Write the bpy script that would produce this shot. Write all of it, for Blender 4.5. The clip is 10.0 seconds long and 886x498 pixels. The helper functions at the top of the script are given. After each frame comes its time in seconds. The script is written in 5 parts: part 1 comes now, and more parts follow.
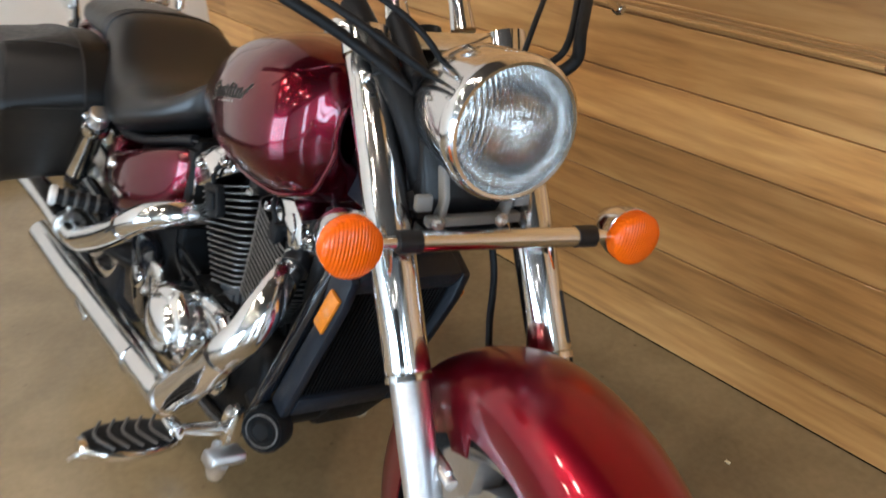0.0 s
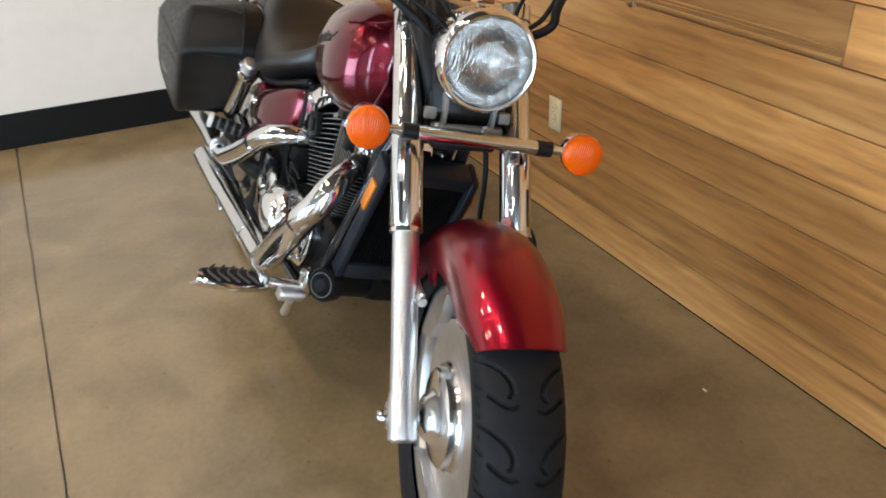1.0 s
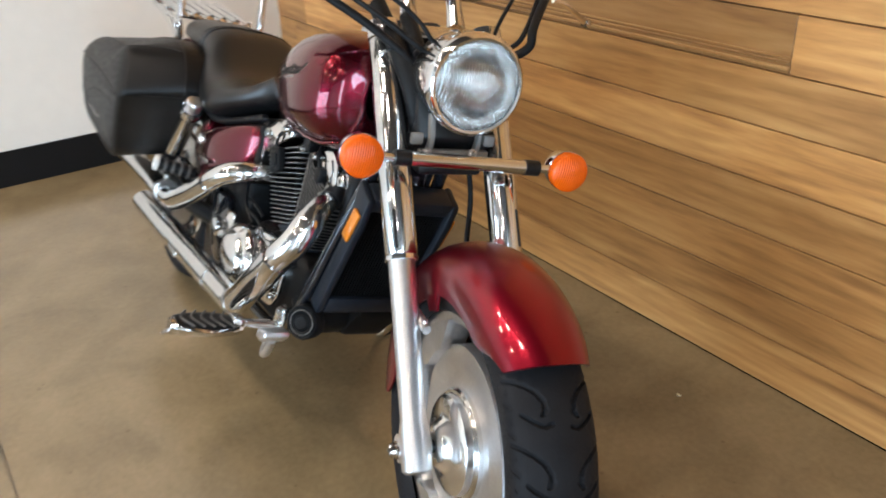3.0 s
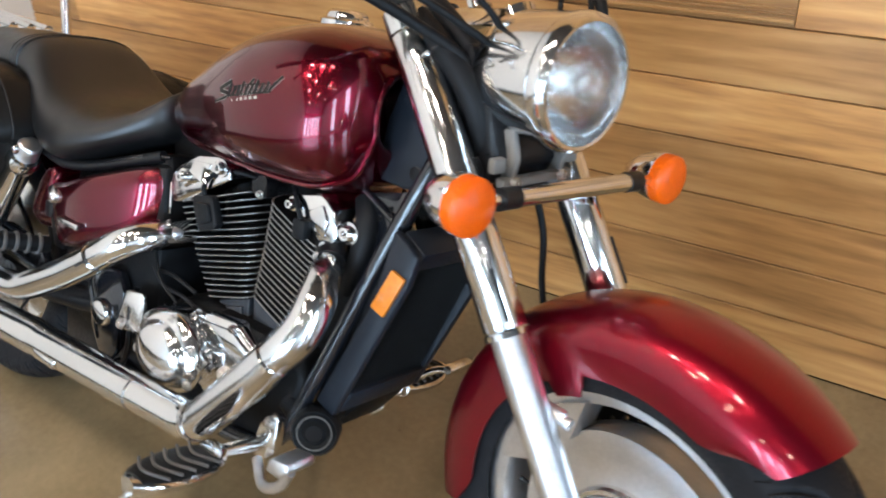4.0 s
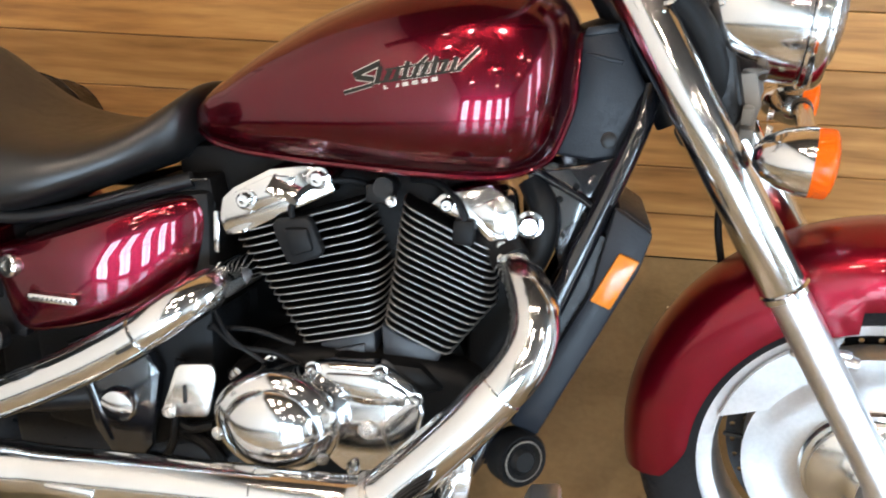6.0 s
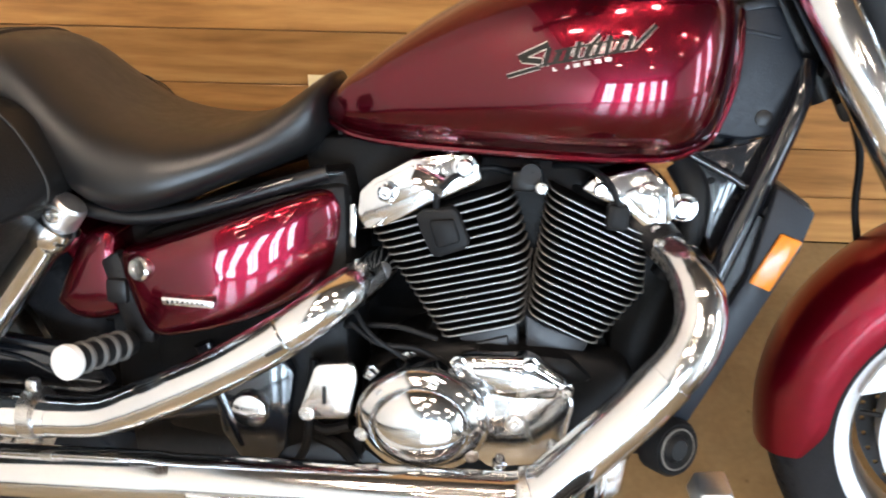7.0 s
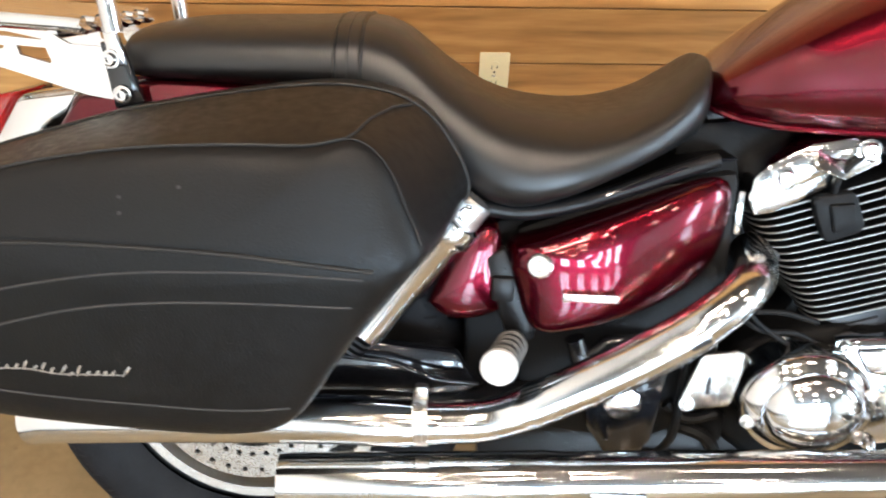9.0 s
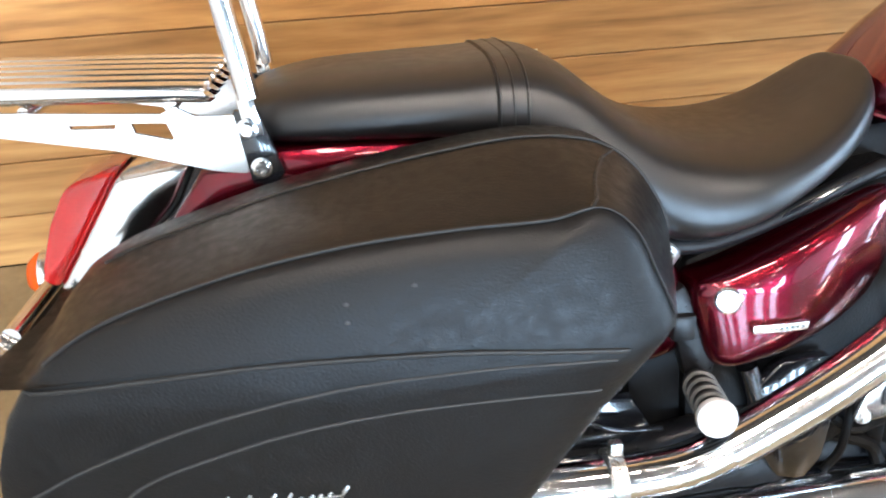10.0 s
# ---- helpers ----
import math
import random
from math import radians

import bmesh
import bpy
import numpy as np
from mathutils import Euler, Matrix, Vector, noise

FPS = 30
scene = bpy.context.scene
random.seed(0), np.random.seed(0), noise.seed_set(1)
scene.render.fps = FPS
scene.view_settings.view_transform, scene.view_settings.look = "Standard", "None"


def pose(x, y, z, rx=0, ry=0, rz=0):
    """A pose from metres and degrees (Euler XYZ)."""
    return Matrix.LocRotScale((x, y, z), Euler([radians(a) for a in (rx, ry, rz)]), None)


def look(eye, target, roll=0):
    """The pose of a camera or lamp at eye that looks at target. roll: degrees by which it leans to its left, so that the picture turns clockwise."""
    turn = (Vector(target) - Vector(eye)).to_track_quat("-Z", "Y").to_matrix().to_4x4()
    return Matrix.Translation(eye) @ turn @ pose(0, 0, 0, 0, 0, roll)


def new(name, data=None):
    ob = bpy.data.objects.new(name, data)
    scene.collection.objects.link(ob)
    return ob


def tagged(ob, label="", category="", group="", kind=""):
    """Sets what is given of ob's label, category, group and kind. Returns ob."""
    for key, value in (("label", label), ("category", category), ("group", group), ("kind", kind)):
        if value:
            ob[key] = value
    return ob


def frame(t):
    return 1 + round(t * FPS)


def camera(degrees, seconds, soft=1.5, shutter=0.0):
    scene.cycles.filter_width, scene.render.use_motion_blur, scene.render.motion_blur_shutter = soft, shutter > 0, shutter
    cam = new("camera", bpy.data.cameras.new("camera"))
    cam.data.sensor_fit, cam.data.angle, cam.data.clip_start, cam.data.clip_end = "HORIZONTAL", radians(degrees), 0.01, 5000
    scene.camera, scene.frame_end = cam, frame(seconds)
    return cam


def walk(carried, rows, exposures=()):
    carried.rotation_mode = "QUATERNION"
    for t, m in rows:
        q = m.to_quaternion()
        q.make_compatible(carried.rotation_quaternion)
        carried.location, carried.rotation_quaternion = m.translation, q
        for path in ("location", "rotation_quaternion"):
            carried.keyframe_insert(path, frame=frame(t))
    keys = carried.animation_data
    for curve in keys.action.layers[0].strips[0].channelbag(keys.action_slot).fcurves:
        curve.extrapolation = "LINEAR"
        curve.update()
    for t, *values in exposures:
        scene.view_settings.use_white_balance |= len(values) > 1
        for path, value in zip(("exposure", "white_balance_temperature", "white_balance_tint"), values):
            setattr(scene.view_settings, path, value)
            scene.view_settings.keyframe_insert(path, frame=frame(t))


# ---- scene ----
cam = camera(56.2, 10.0, soft=1.8, shutter=0.4)
PATH = [
    (0, (0.602, 0.295, 1.339), (-0.733, 1.364, 0.303), -2.1),
    (0.5, (0.886, 0.258, 1.349), (-0.595, 1.147, 0.341), -2.2),
    (1, (1.19, 0.23, 1.368), (-0.38, 0.999, 0.396), -1.6),
    (1.5, (1.425, 0.212, 1.391), (-0.217, 0.885, 0.468), -2.0),
    (2, (1.458, 0.193, 1.392), (-0.214, 0.839, 0.504), -2.4),
    (2.5, (1.347, 0.144, 1.38), (-0.278, 0.89, 0.483), -1.8),
    (2.7, (1.265, 0.108, 1.371), (-0.312, 0.95, 0.474), -2.0),
    (3.8, (0.512, 0.031, 1.31), (-0.594, 1.375, 0.325), -2.1),
    (4, (0.378, -0.012, 1.297), (-0.625, 1.404, 0.303), -2.3),
    (4.5, (0.099, -0.07, 1.294), (-0.647, 1.48, 0.275), -2.3),
    (5, (-0.139, -0.03, 1.274), (-0.643, 1.591, 0.217), -1.7),
    (5.2, (-0.211, -0.024, 1.282), (-0.615, 1.606, 0.194), -1.1),
    (6.5, (-0.547, -0.133, 1.258), (-0.652, 1.509, 0.121), 0.9),
    (7, (-0.665, -0.09, 1.248), (-0.755, 1.545, 0.1), 0.2),
    (7.5, (-0.791, -0.07, 1.255), (-0.855, 1.553, 0.089), 0.2),
    (8, (-0.966, -0.078, 1.263), (-0.989, 1.534, 0.079), 0.7),
    (8.5, (-1.149, -0.109, 1.268), (-1.105, 1.497, 0.077), 1.6),
    (9, (-1.291, -0.053, 1.247), (-1.183, 1.538, 0.039), 2.2),
    (9.5, (-1.45, 0.047, 1.255), (-1.28, 1.606, 0.014), 1.5),
    (10, (-1.601, 0.124, 1.266), (-1.267, 1.64, 0.004), 0.8),
]
EXPOSURES = [(0.0, -0.47, 6250, 10), (1.0, -0.45, 6400, 10), (2.0, -0.60, 6550, 10), (2.7, -0.45, 6400, 10), (4.0, -0.24, 6050, 10), (5.0, -0.24, 6350, 10), (6.5, -0.1, 6600, 12), (7.5, 0.14, 6650, 13), (8.5, 0.22, 6600, 12), (9.3, 0.24, 6500, 10), (10.0, 0.54, 5850, 9)]
walk(cam, [(t, look(eye, target, roll)) for t, eye, target, roll in PATH], EXPOSURES)

from mathutils.bvhtree import BVHTree

# ---- world and light ----
world = bpy.data.worlds.new("world")
scene.world = world
world.use_nodes = True
wn = world.node_tree.nodes
sky = wn.new("ShaderNodeTexSky")
sky.sky_type, sky.sun_disc, sky.sun_elevation, sky.sun_rotation = "NISHITA", False, radians(40), radians(200)
world.node_tree.links.new(sky.outputs[0], wn["Background"].inputs[0])
wn["Background"].inputs[1].default_value = 0.1


def area(name, m, sx, sy, watts, colour):
    lamp = bpy.data.lights.new(name, "AREA")
    lamp.shape, lamp.size, lamp.size_y, lamp.energy, lamp.color = "RECTANGLE", sx, sy, watts, colour
    ob = new(name, lamp)
    ob.matrix_world = m
    return ob


WATTS, LAMP_GLOW = 505, 138


# ---- materials ----
def material(name, colour, rough=0.5, metal=0.0, vary=0.0, scale=6.0, bump=0.0, bump_scale=80.0, coat=0.0, sheen=0.5):
    """Principled surface with mottling at two scales, fine relief and a worn gloss."""
    m = bpy.data.materials.new(name)
    m.use_nodes = True
    n, l = m.node_tree.nodes, m.node_tree.links
    b = n["Principled BSDF"]
    b.inputs["Base Color"].default_value = (*colour, 1)
    b.inputs["Roughness"].default_value = rough
    b.inputs["Metallic"].default_value = metal
    b.inputs["Coat Weight"].default_value = coat
    b.inputs["Specular IOR Level"].default_value = sheen
    b.inputs["Coat Roughness"].default_value = 0.03
    co = n.new("ShaderNodeTexCoord")
    if vary:
        big, small = n.new("ShaderNodeTexNoise"), n.new("ShaderNodeTexNoise")
        for t, k in ((big, scale), (small, scale * 9)):
            t.inputs["Scale"].default_value = k
            t.inputs["Detail"].default_value = 4
            l.new(co.outputs["Object"], t.inputs["Vector"])
        mix = n.new("ShaderNodeMix")
        mix.inputs["Factor"].default_value = 0.4
        l.new(big.outputs["Fac"], mix.inputs["A"])
        l.new(small.outputs["Fac"], mix.inputs["B"])
        ramp = n.new("ShaderNodeMapRange")
        ramp.inputs["From Min"].default_value, ramp.inputs["From Max"].default_value = 0.3, 0.7
        ramp.inputs["To Min"].default_value, ramp.inputs["To Max"].default_value = 1 - vary, 1 + vary
        l.new(mix.outputs["Result"], ramp.inputs["Value"])
        mul = n.new("ShaderNodeMix")
        mul.data_type, mul.blend_type = "RGBA", "MULTIPLY"
        mul.inputs["Factor"].default_value = 1
        mul.inputs["A"].default_value = (*colour, 1)
        l.new(ramp.outputs["Result"], mul.inputs["B"])
        l.new(mul.outputs["Result"], b.inputs["Base Color"])
        r2 = n.new("ShaderNodeMapRange")
        r2.inputs["From Min"].default_value, r2.inputs["From Max"].default_value = 0.3, 0.7
        r2.inputs["To Min"].default_value, r2.inputs["To Max"].default_value = rough * (1 - vary), min(1, rough * (1 + vary))
        l.new(small.outputs["Fac"], r2.inputs["Value"])
        l.new(r2.outputs["Result"], b.inputs["Roughness"])
    if bump:
        t = n.new("ShaderNodeTexNoise")
        t.inputs["Scale"].default_value, t.inputs["Detail"].default_value = bump_scale, 3
        l.new(co.outputs["Object"], t.inputs["Vector"])
        bp = n.new("ShaderNodeBump")
        bp.inputs["Strength"].default_value, bp.inputs["Distance"].default_value = bump, 0.002
        l.new(t.outputs["Fac"], bp.inputs["Height"])
        l.new(bp.outputs["Normal"], b.inputs["Normal"])
    return m


def wood_material():
    m = bpy.data.materials.new("cedar_boards")
    m.use_nodes = True
    n, l = m.node_tree.nodes, m.node_tree.links
    b = n["Principled BSDF"]
    co, info, mp = n.new("ShaderNodeTexCoord"), n.new("ShaderNodeObjectInfo"), n.new("ShaderNodeMapping")
    off = n.new("ShaderNodeCombineXYZ")
    k = n.new("ShaderNodeMath")
    k.operation = "MULTIPLY"
    k.inputs[1].default_value = 37.0
    l.new(info.outputs["Random"], k.inputs[0])
    for i in range(3):
        l.new(k.outputs[0], off.inputs[i])
    l.new(co.outputs["Object"], mp.inputs["Vector"])
    l.new(off.outputs[0], mp.inputs["Location"])
    mp.inputs["Scale"].default_value = (0.9, 1.0, 9.0)
    broad, fine, rings = n.new("ShaderNodeTexNoise"), n.new("ShaderNodeTexNoise"), n.new("ShaderNodeTexWave")
    broad.inputs["Scale"].default_value, broad.inputs["Detail"].default_value, broad.inputs["Distortion"].default_value = 1.4, 5, 1.2
    fine.inputs["Scale"].default_value, fine.inputs["Detail"].default_value = 9.0, 6
    rings.bands_direction = "Z"
    rings.inputs["Scale"].default_value, rings.inputs["Distortion"].default_value = 0.8, 12.0
    rings.inputs["Detail"].default_value, rings.inputs["Detail Scale"].default_value = 3, 0.6
    for t in (broad, fine, rings):
        l.new(mp.outputs[0], t.inputs["Vector"])
    a = n.new("ShaderNodeMix")
    a.inputs["Factor"].default_value = 0.10
    l.new(broad.outputs["Fac"], a.inputs["A"])
    l.new(rings.outputs["Fac"], a.inputs["B"])
    a2 = n.new("ShaderNodeMix")
    a2.inputs["Factor"].default_value = 0.28
    l.new(a.outputs["Result"], a2.inputs["A"])
    l.new(fine.outputs["Fac"], a2.inputs["B"])
    ramp = n.new("ShaderNodeValToRGB")
    e = ramp.color_ramp.elements
    e[0].position, e[0].color = 0.32, (0.245, 0.112, 0.036, 1)
    e[1].position, e[1].color = 0.68, (0.58, 0.325, 0.118, 1)
    mid = e.new(0.5)
    mid.color = (0.44, 0.218, 0.069, 1)
    l.new(a2.outputs["Result"], ramp.inputs["Fac"])
    # a few knots
    mk, vo = n.new("ShaderNodeMapping"), n.new("ShaderNodeTexVoronoi")
    l.new(co.outputs["Object"], mk.inputs["Vector"])
    l.new(off.outputs[0], mk.inputs["Location"])
    mk.inputs["Scale"].default_value = (1.7, 1.0, 3.4)
    vo.inputs["Scale"].default_value = 1.0
    l.new(mk.outputs[0], vo.inputs["Vector"])
    spot_mask, pick, split, both = n.new("ShaderNodeMapRange"), n.new("ShaderNodeMath"), n.new("ShaderNodeSeparateColor"), n.new("ShaderNodeMath")
    spot_mask.inputs["From Min"].default_value, spot_mask.inputs["From Max"].default_value = 0.02, 0.09
    spot_mask.inputs["To Min"].default_value, spot_mask.inputs["To Max"].default_value = 1.0, 0.0
    l.new(vo.outputs["Distance"], spot_mask.inputs["Value"])
    l.new(vo.outputs["Color"], split.inputs[0])
    pick.operation, both.operation = "GREATER_THAN", "MULTIPLY"
    pick.inputs[1].default_value = 0.55
    l.new(split.outputs[0], pick.inputs[0])
    l.new(spot_mask.outputs["Result"], both.inputs[0])
    l.new(pick.outputs[0], both.inputs[1])
    knot = n.new("ShaderNodeMix")
    knot.data_type = "RGBA"
    knot.inputs["B"].default_value = (0.13, 0.055, 0.02, 1)
    l.new(both.outputs[0], knot.inputs["Factor"])
    l.new(ramp.outputs["Color"], knot.inputs["A"])
    mul = n.new("ShaderNodeMix")
    mul.data_type, mul.blend_type = "RGBA", "MULTIPLY"
    mul.inputs["Factor"].default_value = 1
    l.new(knot.outputs["Result"], mul.inputs["A"])
    l.new(info.outputs["Color"], mul.inputs["B"])
    l.new(mul.outputs["Result"], b.inputs["Base Color"])
    b.inputs["Roughness"].default_value = 0.42
    bp = n.new("ShaderNodeBump")
    bp.inputs["Strength"].default_value, bp.inputs["Distance"].default_value = 0.25, 0.002
    l.new(fine.outputs["Fac"], bp.inputs["Height"])
    l.new(bp.outputs["Normal"], b.inputs["Normal"])
    return m


def concrete_material():
    m = bpy.data.materials.new("sealed_concrete")
    m.use_nodes = True
    n, l = m.node_tree.nodes, m.node_tree.links
    b = n["Principled BSDF"]
    co = n.new("ShaderNodeTexCoord")
    tex = []
    for k, d in ((0.8, 6), (3.6, 6), (60.0, 3)):
        t = n.new("ShaderNodeTexNoise")
        t.inputs["Scale"].default_value, t.inputs["Detail"].default_value, t.inputs["Distortion"].default_value = k, d, 0.5
        l.new(co.outputs["Object"], t.inputs["Vector"])
        tex.append(t)
    a, c = n.new("ShaderNodeMix"), n.new("ShaderNodeMix")
    a.inputs["Factor"].default_value, c.inputs["Factor"].default_value = 0.45, 0.13
    l.new(tex[0].outputs["Fac"], a.inputs["A"])
    l.new(tex[1].outputs["Fac"], a.inputs["B"])
    l.new(a.outputs["Result"], c.inputs["A"])
    l.new(tex[2].outputs["Fac"], c.inputs["B"])
    ramp = n.new("ShaderNodeValToRGB")
    e = ramp.color_ramp.elements
    e[0].position, e[0].color = 0.33, (0.122, 0.092, 0.050, 1)
    e[1].position, e[1].color = 0.68, (0.330, 0.250, 0.140, 1)
    l.new(c.outputs["Result"], ramp.inputs["Fac"])
    # scattered small pits and scuffs
    vo, pit, scuff = n.new("ShaderNodeTexVoronoi"), n.new("ShaderNodeMapRange"), n.new("ShaderNodeMix")
    vo.inputs["Scale"].default_value = 13.0
    l.new(co.outputs["Object"], vo.inputs["Vector"])
    pit.inputs["From Min"].default_value, pit.inputs["From Max"].default_value = 0.035, 0.085
    pit.inputs["To Min"].default_value, pit.inputs["To Max"].default_value = 0.4, 0.0
    l.new(vo.outputs["Distance"], pit.inputs["Value"])
    scuff.data_type = "RGBA"
    scuff.inputs["B"].default_value = (0.085, 0.06, 0.033, 1)
    l.new(pit.outputs["Result"], scuff.inputs["Factor"])
    l.new(ramp.outputs["Color"], scuff.inputs["A"])
    l.new(scuff.outputs["Result"], b.inputs["Base Color"])
    r = n.new("ShaderNodeMapRange")
    r.inputs["To Min"].default_value, r.inputs["To Max"].default_value = 0.12, 0.26
    b.inputs["Specular IOR Level"].default_value = 0.85
    l.new(tex[1].outputs["Fac"], r.inputs["Value"])
    l.new(r.outputs["Result"], b.inputs["Roughness"])
    bp = n.new("ShaderNodeBump")
    bp.inputs["Strength"].default_value, bp.inputs["Distance"].default_value = 0.02, 0.002
    l.new(tex[1].outputs["Fac"], bp.inputs["Height"])
    l.new(bp.outputs["Normal"], b.inputs["Normal"])
    return m


def paint_material(name, deep, flake, coat=0.02, gloss=1.0, rough=0.25, metal=0.9):
    """Candy paint: metallic flake under a clear coat."""
    m = bpy.data.materials.new(name)
    m.use_nodes = True
    n, l = m.node_tree.nodes, m.node_tree.links
    b = n["Principled BSDF"]
    co, t, ramp = n.new("ShaderNodeTexCoord"), n.new("ShaderNodeTexVoronoi"), n.new("ShaderNodeMix")
    t.inputs["Scale"].default_value = 2200
    l.new(co.outputs["Object"], t.inputs["Vector"])
    ramp.data_type = "RGBA"
    ramp.inputs["A"].default_value, ramp.inputs["B"].default_value = (*deep, 1), (*flake, 1)
    l.new(t.outputs["Color"], ramp.inputs["Factor"])
    l.new(ramp.outputs["Result"], b.inputs["Base Color"])
    b.inputs["Metallic"].default_value, b.inputs["Roughness"].default_value = metal, rough
    b.inputs["Coat Weight"].default_value, b.inputs["Coat Roughness"].default_value = gloss, coat
    b.inputs["Coat IOR"].default_value = 1.4
    return m


CEDAR, CONCRETE = wood_material(), concrete_material()
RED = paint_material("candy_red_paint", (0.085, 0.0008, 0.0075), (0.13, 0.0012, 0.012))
# fender red with a raised base colour, making up for weak light in front
FENDER_RED = paint_material("light_boosted_red_paint", (0.20, 0.0016, 0.013), (0.275, 0.0032, 0.018), 0.06, 0.8, 0.30, 0.85)
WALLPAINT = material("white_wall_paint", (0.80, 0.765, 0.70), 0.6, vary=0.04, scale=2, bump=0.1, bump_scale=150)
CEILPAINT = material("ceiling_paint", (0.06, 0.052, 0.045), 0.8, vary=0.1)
# for the unseen south wall; kept very dark to dim reflections on the bike
FARPAINT = material("dark_unseen_wall_paint", (0.09, 0.074, 0.058), 0.7, vary=0.08, scale=2)
RUBBERBASE = material("black_vinyl_base", (0.006, 0.0055, 0.0055), 0.5, vary=0.15, scale=3, sheen=0.2)
CHROME = material("chrome", (0.71, 0.71, 0.71), 0.115, 1.0, vary=0.03, scale=30)
POLISHED = material("polished_aluminium", (0.80, 0.79, 0.77), 0.16, 1.0, vary=0.08, scale=20, bump=0.04)
BRUSHED = material("brushed_aluminium", (0.74, 0.74, 0.75), 0.36, 1.0, vary=0.12, scale=18, bump=0.08, bump_scale=200)
STEEL = material("bolt_steel", (0.60, 0.58, 0.55), 0.28, 1.0, vary=0.15, scale=60)
TYRE = material("tyre_rubber", (0.012, 0.012, 0.0135), 0.62, vary=0.25, scale=25, bump=0.25, bump_scale=260, sheen=0.14)
BLACK = material("satin_black_metal", (0.007, 0.007, 0.008), 0.36, vary=0.25, scale=25, bump=0.1, bump_scale=240, sheen=0.3)
GLOSS = material("gloss_black_frame", (0.008, 0.009, 0.012), 0.12, vary=0.15, scale=20, coat=0.5)
PLASTIC = material("black_plastic", (0.008, 0.0085, 0.0095), 0.48, vary=0.2, scale=20, bump=0.2, bump_scale=320, sheen=0.16)
LEATHER = material("black_leather", (0.0060, 0.0058, 0.0058), 0.41, vary=0.22, scale=9, bump=0.25, bump_scale=420, sheen=0.22)
PIPING = material("worn_leather_edge", (0.019, 0.018, 0.017), 0.5, vary=0.25, scale=30, sheen=0.3)
VINYL = material("black_seat_vinyl", (0.007, 0.007, 0.0075), 0.37, vary=0.10, scale=7, bump=0.1, bump_scale=500, sheen=0.55)
# black plastic; the blue-grey in its colour stands in for reflected window light
SHROUD = material("window_tinted_plastic", (0.011, 0.0145, 0.021), 0.42, vary=0.2, scale=20, bump=0.15, bump_scale=320, sheen=0.27)
PEGRUBBER = material("grey_peg_rubber", (0.07, 0.068, 0.065), 0.5, vary=0.2, scale=40)
THREAD = material("grey_thread", (0.032, 0.031, 0.030), 0.7)
BOWL = material("silvered_bowl", (0.92, 0.92, 0.91), 0.10, 1.0, vary=0.1, scale=30)
SLATE = material("slate_engine_paint", (0.022, 0.026, 0.033), 0.38, vary=0.25, scale=30, bump=0.15, bump_scale=200, sheen=0.4)
ENGINE = material("engine_black", (0.0045, 0.0046, 0.005), 0.45, vary=0.25, scale=30, bump=0.2, bump_scale=200, sheen=0.12)
FINEDGE = material("machined_fin_edge", (0.33, 0.325, 0.315), 0.42, 0.6, vary=0.08, scale=60)
AMBER = material("amber_lens", (0.90, 0.125, 0.002), 0.16, vary=0.1, scale=40, coat=0.15, sheen=0.25)


def ribbed(m, scale):
    """Fine moulded ribs over a lens."""
    n, l = m.node_tree.nodes, m.node_tree.links
    co, bp, w = n.new("ShaderNodeTexCoord"), n.new("ShaderNodeBump"), n.new("ShaderNodeTexWave")
    w.bands_direction = "Y"
    w.inputs["Scale"].default_value = scale
    l.new(co.outputs["Object"], w.inputs["Vector"])
    bp.inputs["Strength"].default_value, bp.inputs["Distance"].default_value = 0.5, 0.0012
    l.new(w.outputs["Fac"], bp.inputs["Height"])
    l.new(bp.outputs["Normal"], n["Principled BSDF"].inputs["Normal"])


ribbed(AMBER, 75)
AMBER.node_tree.nodes["Principled BSDF"].inputs["Transmission Weight"].default_value = 0.08
REFLEX = material("amber_reflector", (0.60, 0.19, 0.015), 0.2, vary=0.2, scale=90, coat=0.4)
REDLENS = material("red_lens", (0.45, 0.01, 0.01), 0.1, vary=0.1, scale=40, coat=0.6)
IVORY = material("ivory_plastic", (0.80, 0.71, 0.46), 0.35, vary=0.04)
DARK = material("dark_slot", (0.01, 0.009, 0.008), 0.6)
EMBLEMDARK = material("dark_badge_enamel", (0.016, 0.015, 0.012), 0.5, vary=0.2, scale=60, sheen=0.2)
BADGE = material("badge_silver", (0.55, 0.53, 0.50), 0.3, 1.0, vary=0.15, scale=60)
GREYPLASTIC = material("grey_plastic", (0.20, 0.195, 0.185), 0.5, vary=0.1)

CAPWHITE = material("pale_end_cap", (0.74, 0.73, 0.71), 0.3, vary=0.05, scale=30)
WHITEMETAL = material("satin_bright_metal", (0.82, 0.81, 0.79), 0.22, 1.0, vary=0.06, scale=15)


def glass_material():
    m = bpy.data.materials.new("fluted_glass")
    m.use_nodes = True
    n, l = m.node_tree.nodes, m.node_tree.links
    b = n["Principled BSDF"]
    b.inputs["Base Color"].default_value = (1, 1, 0.99, 1)
    b.inputs["Transmission Weight"].default_value, b.inputs["Roughness"].default_value, b.inputs["IOR"].default_value = 1.0, 0.02, 1.45
    co, w = n.new("ShaderNodeTexCoord"), n.new("ShaderNodeTexWave")
    w.bands_direction = "Y"
    w.inputs["Scale"].default_value, w.inputs["Distortion"].default_value = 56, 0.0
    l.new(co.outputs["Object"], w.inputs["Vector"])
    bp = n.new("ShaderNodeBump")
    bp.inputs["Strength"].default_value, bp.inputs["Distance"].default_value = 0.7, 0.0018
    l.new(w.outputs["Fac"], bp.inputs["Height"])
    l.new(bp.outputs["Normal"], b.inputs["Normal"])
    return m


